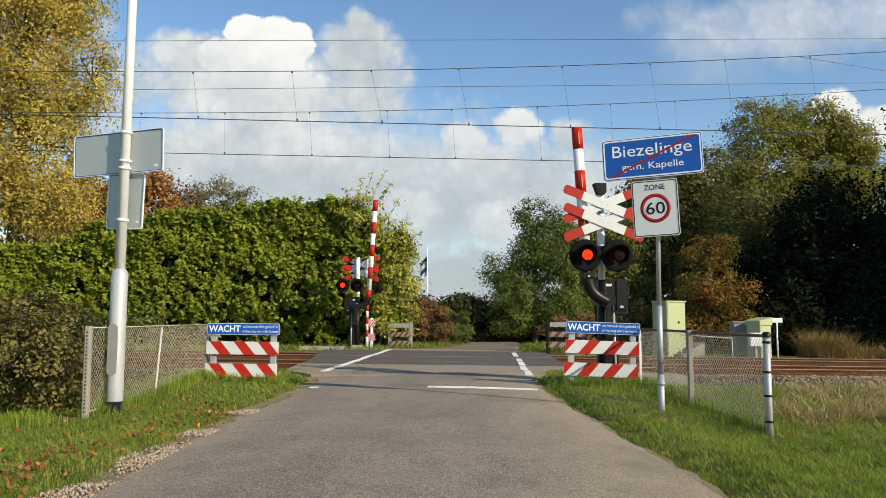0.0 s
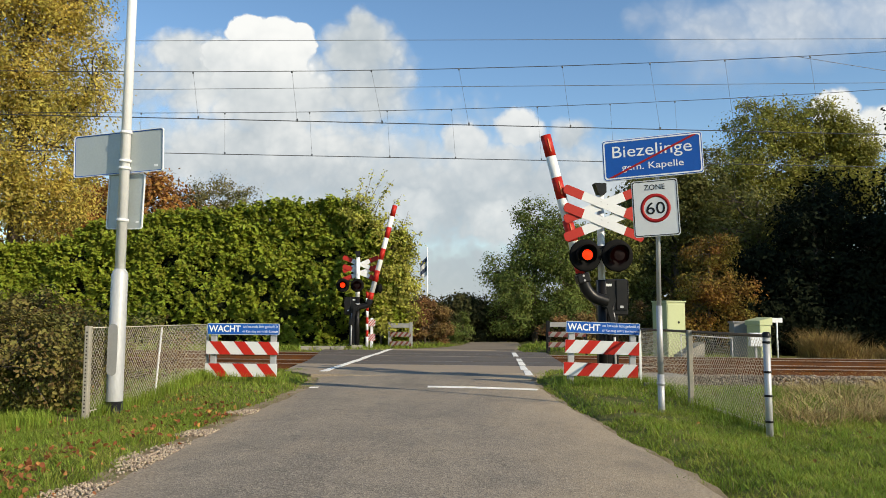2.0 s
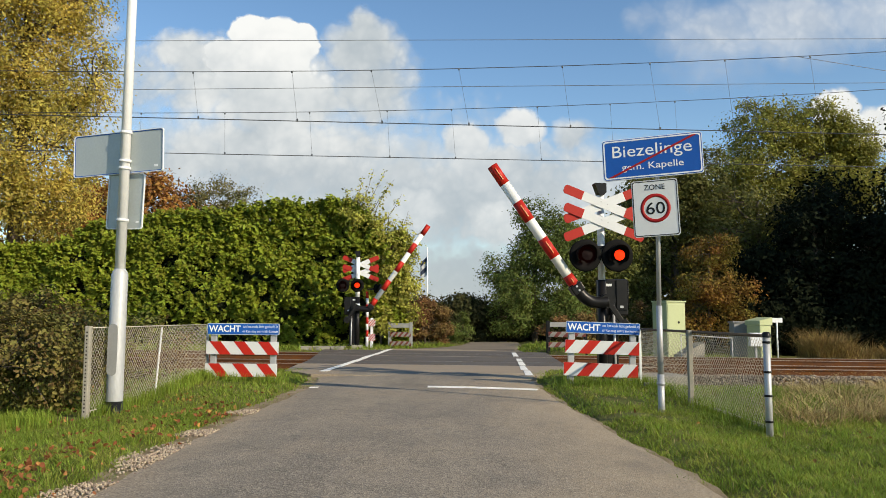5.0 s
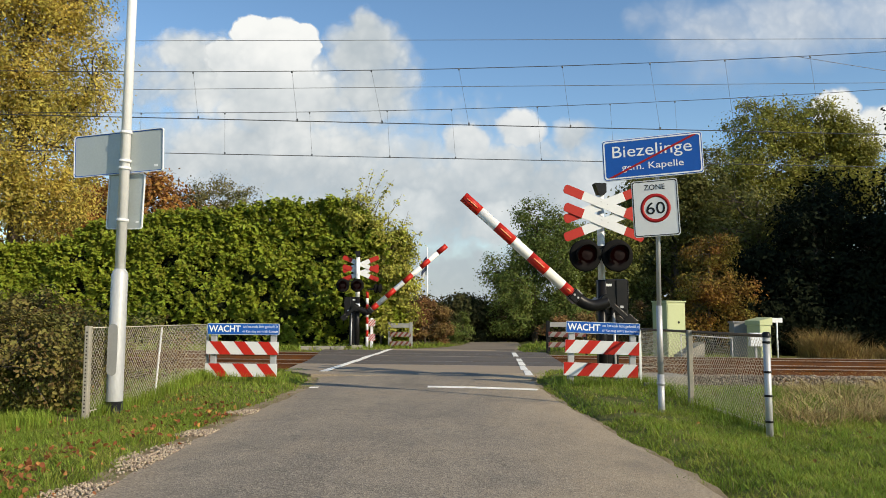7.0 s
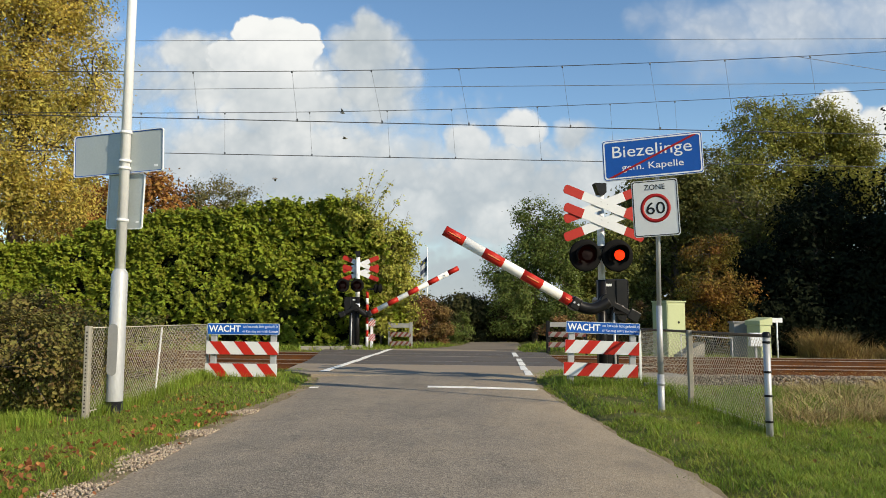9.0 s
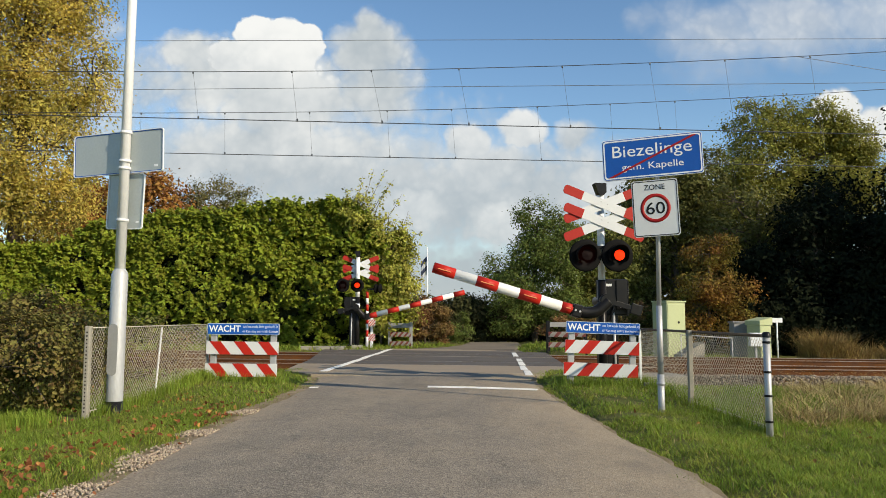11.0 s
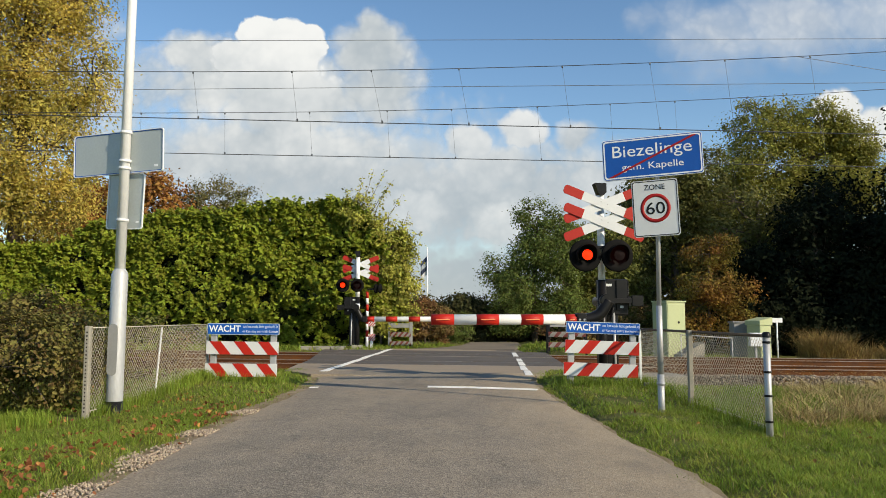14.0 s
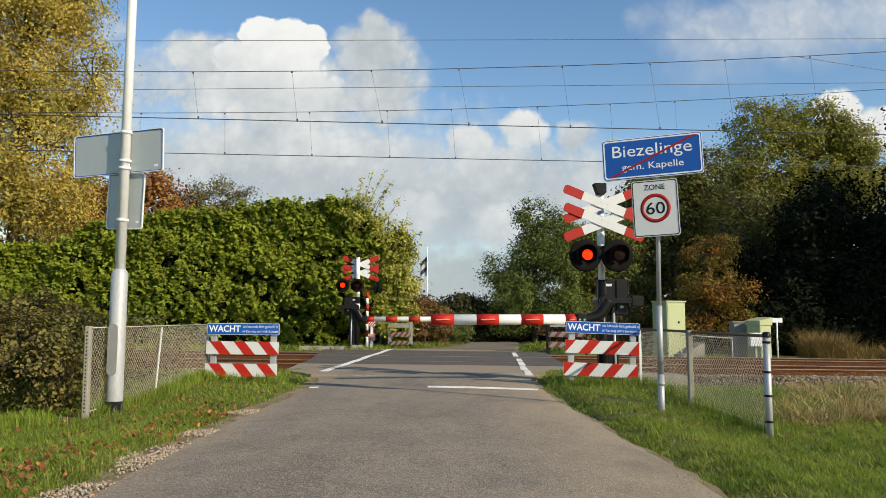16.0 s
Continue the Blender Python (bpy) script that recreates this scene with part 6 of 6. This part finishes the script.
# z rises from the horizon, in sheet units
head = clouds("backdrop", 2500, [(-3.15, 4.9, 0.8, 0.66, 1.6, 1.15), (-3.55, 5.2, 0.5, 0.38, 1.4, 1.2), (-2.8, 5.05, 0.5, 0.42, 1.4, 1.1), (-3.98, 4.75, 0.55, 0.42, 0.9, 0.8), (-3.2, 4.2, 1.2, 0.7, 0.8, 0.85)],
              1, "bright white head of a cumulus cloud over the hedge", -6, 0, 3.0, 7, gain=0.94, soft=0.28, warp=0.14, billow=0.34, dark=0.12, fade=(3.7, 4.8))
cumulus = clouds("backdrop", 2600, [(-4.84, 4.85, 0.75, 0.5, 0.9, 0.6), (-5.5, 4.4, 0.8, 0.85, 0.6, 0.55), (-4.4, 4.3, 1.2, 1.0, 0.9, 0.66), (-3.1, 4.0, 1.8, 1.25, 1.0, 0.72), (-1.55, 4.9, 0.92, 0.7, 1.0, 0.42), (-1.55, 5.3, 0.46, 0.4, 0.9, 0.45), (-0.95, 4.6, 0.55, 0.65, 0.6, 0.42), (-1.45, 4.1, 1.15, 0.85, 0.9, 0.5), (-3.3, 3.0, 3.6, 1.0, 0.9, 0.4), (-6.3, 3.8, 1.5, 1.4, 0.55, 0.5), (-6.3, 5.25, 0.45, 0.45, 0.5, 0.6)],
                 4, "broad grey white cumulus cloud drifting over the hedge", -9, 2, 0.5, 7, gain=0.93, soft=0.75, warp=0.2, billow=0.24, dark=0.16)
middle = clouds("backdrop", 2700, [(0.0, 2.2, 7.5, 1.35, 0.8, 0.5), (0.0, 0.5, 10.0, 1.2, 0.8, 0.05), (0.36, 3.15, 0.48, 0.45, 1.2, 0.85), (1.36, 3.4, 0.5, 0.46, 1.3, 1.0), (2.3, 3.3, 0.46, 0.4, 0.8, 0.6), (0.9, 2.7, 1.4, 0.6, 0.9, 0.55), (-4.64, 2.8, 0.45, 0.3, 1.7, 1.5), (-3.3, 2.8, 0.35, 0.2, 1.0, 1.1), (-0.6, 1.95, 0.65, 0.4, 1.0, 1.0), (0.95, 1.65, 0.9, 0.5, 0.8, 0.8), (2.6, 2.5, 1.5, 0.75, 0.8, 0.7), (0.2, 3.3, 1.8, 0.9, 0.3, 0.5)],
                2, "grey white broken clouds low over the trees", -12, 12, 0.0, 7, gain=0.88, soft=0.7, warp=0.22, density=0.94, billow=0.2, dark=0.16)
right = clouds("backdrop", 2800, [(5.0, 5.15, 1.5, 0.8, 0.8, 0.65), (6.4, 5.35, 1.7, 1.0, 0.9, 0.7), (3.6, 5.45, 0.45, 0.4, 0.5, 0.5), (4.3, 5.4, 0.8, 0.6, 0.6, 0.6), (4.9, 4.45, 1.3, 0.45, 0.4, 0.5), (8.0, 5.5, 1.6, 0.9, 0.8, 0.5)],
               3, "thin white cloud high in the blue sky", 1.5, 13, 3.6, 8, gain=0.88, soft=1.3, warp=0.24, density=0.85, billow=0.14, grey=(0.56, 0.63, 0.72))
behind = clouds("backdrop", 2900, [(7.1, 3.65, 0.55, 0.52, 1.3, 0.9), (7.8, 3.4, 0.8, 0.5, 1.0, 0.75)],
                5, "white cumulus cloud behind the ash tree", 4, 11, 1.5, 5, gain=0.88, soft=0.5, warp=0.18, billow=0.28)


# ---- what moves ----
NEAR_ANGLES = [(0, 86.8), (1.05, 86.8), (1.25, 84), (1.5, 80), (2, 76), (2.5, 72.6), (3, 69), (3.5, 65.6), (4, 62), (5.25, 53.7), (6.5, 45.1), (7, 41.6), (7.5, 38.4), (8, 35.2), (8.5, 32), (9, 29), (10.25, 21.2), (11.5, 13.6), (12, 10.8), (12.5, 8), (13, 5.2), (13.5, 2.2), (13.9, 0), (16, 0)]
FAR_ANGLES = [(0, 86.1), (0.9, 86.1), (1.1, 83.5), (1.5, 79), (2, 75.6), (2.5, 72.4), (3, 69), (3.5, 65.5), (4, 62), (5.25, 53), (6.5, 44.2), (7, 40.7), (7.5, 37.4), (8, 34), (8.5, 30.6), (9, 27.3), (10.25, 19), (11.5, 11), (12, 8.2), (12.5, 5.3), (13, 2.8), (13.4, 0.8), (13.6, 0), (16, 0)]


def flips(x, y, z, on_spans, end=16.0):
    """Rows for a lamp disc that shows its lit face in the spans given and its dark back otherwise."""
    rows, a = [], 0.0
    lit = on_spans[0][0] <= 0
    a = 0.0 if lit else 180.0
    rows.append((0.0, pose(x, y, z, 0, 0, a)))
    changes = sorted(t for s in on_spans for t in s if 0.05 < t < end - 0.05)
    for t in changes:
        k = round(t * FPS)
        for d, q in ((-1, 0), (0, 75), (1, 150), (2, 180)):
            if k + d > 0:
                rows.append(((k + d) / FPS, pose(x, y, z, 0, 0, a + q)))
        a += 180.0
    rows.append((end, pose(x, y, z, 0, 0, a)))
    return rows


def flash_spans(dark):
    """When the left and the right lamp of a pair are lit: they take turns, three in two seconds, but for the dark time."""
    left, right_ = [], []
    for k in range(-1, 24):
        t = 0.58 + k * 2 / 3
        for spans, a, b in ((left, t, t + 0.27), (right_, t + 0.27, t + 2 / 3)):
            if b > 0 and a < 16 and not (a < dark[1] and b > dark[0]):
                spans.append((a, b))
    return left, right_


def bird_rows(x9, z9, y, v, drop, lift):
    return [(0, pose(x9 - 9 * v, y, z9 + drop * 2.2 + lift, 0, 0, 0)), (8, pose(x9 - v, y, z9 + drop, 0, 4, 0)), (9, pose(x9, y, z9, 0, 6, 0)), (9.4, pose(x9 + 0.4 * v, y, z9 - drop * 0.4, 0, 6, 0)), (12, pose(x9 + 3 * v, y, z9 - drop * 0.5, 0, 0, 0)), (16, pose(x9 + 7 * v, y, z9, 0, 0, 0))]


def motions():
    bx, by, bz = 0.05, -0.14, 1.39
    walk(near_boom, [(t, pose(bx, by, bz, 0, a, 0)) for t, a in NEAR_ANGLES])
    walk(far_boom, [(t, pose(-0.05, -0.14, 1.36) @ pose(0, 0, 0, 0, 0, FAR_TURN) @ pose(0, 0, 0, 0, a, 0)) for t, a in FAR_ANGLES])
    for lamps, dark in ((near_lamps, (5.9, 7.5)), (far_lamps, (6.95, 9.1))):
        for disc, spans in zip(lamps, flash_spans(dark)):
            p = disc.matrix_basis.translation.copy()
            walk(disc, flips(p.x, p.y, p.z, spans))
    for cloud, drift, sink in ((head, 26, 4), (cumulus, 26, 5), (middle, 10, 4), (right, 3, 0), (behind, 4, 1)):
        y = cloud.location.y
        walk(cloud, [(0, pose(0, y, 0)), (16, pose(drift * y / 1358, y, -sink * y / 1358))])
    for k, ((b, wings), row) in enumerate(zip(birds, ((-5.6, 12.5, 42, 21.5, 2.6, 4), (-5.45, 11.05, 42, 20.0, 1.6, 3), (-9.3, 8.8, 42, 20.5, 0.8, 3)))):
        walk(b, bird_rows(*row))
        for s, w in wings:
            rows = []
            for i in range(0, 97):
                t = i / 6
                a = 32 * math.sin(i * 1.9 + k)
                rows.append((t, pose(0, 0, 0.02, -90 * s + s * a, 0, 0)))
            walk(w, rows)
    swing = [0, 14, -6, 20, 4, -12, 10, 24, 6, -8, 12, 18, 0, -10, 8, 16, 2]
    walk(flag, [(t, pose(0, 0, 0, 0, 0, a)) for t, a in enumerate(swing)])


motions()
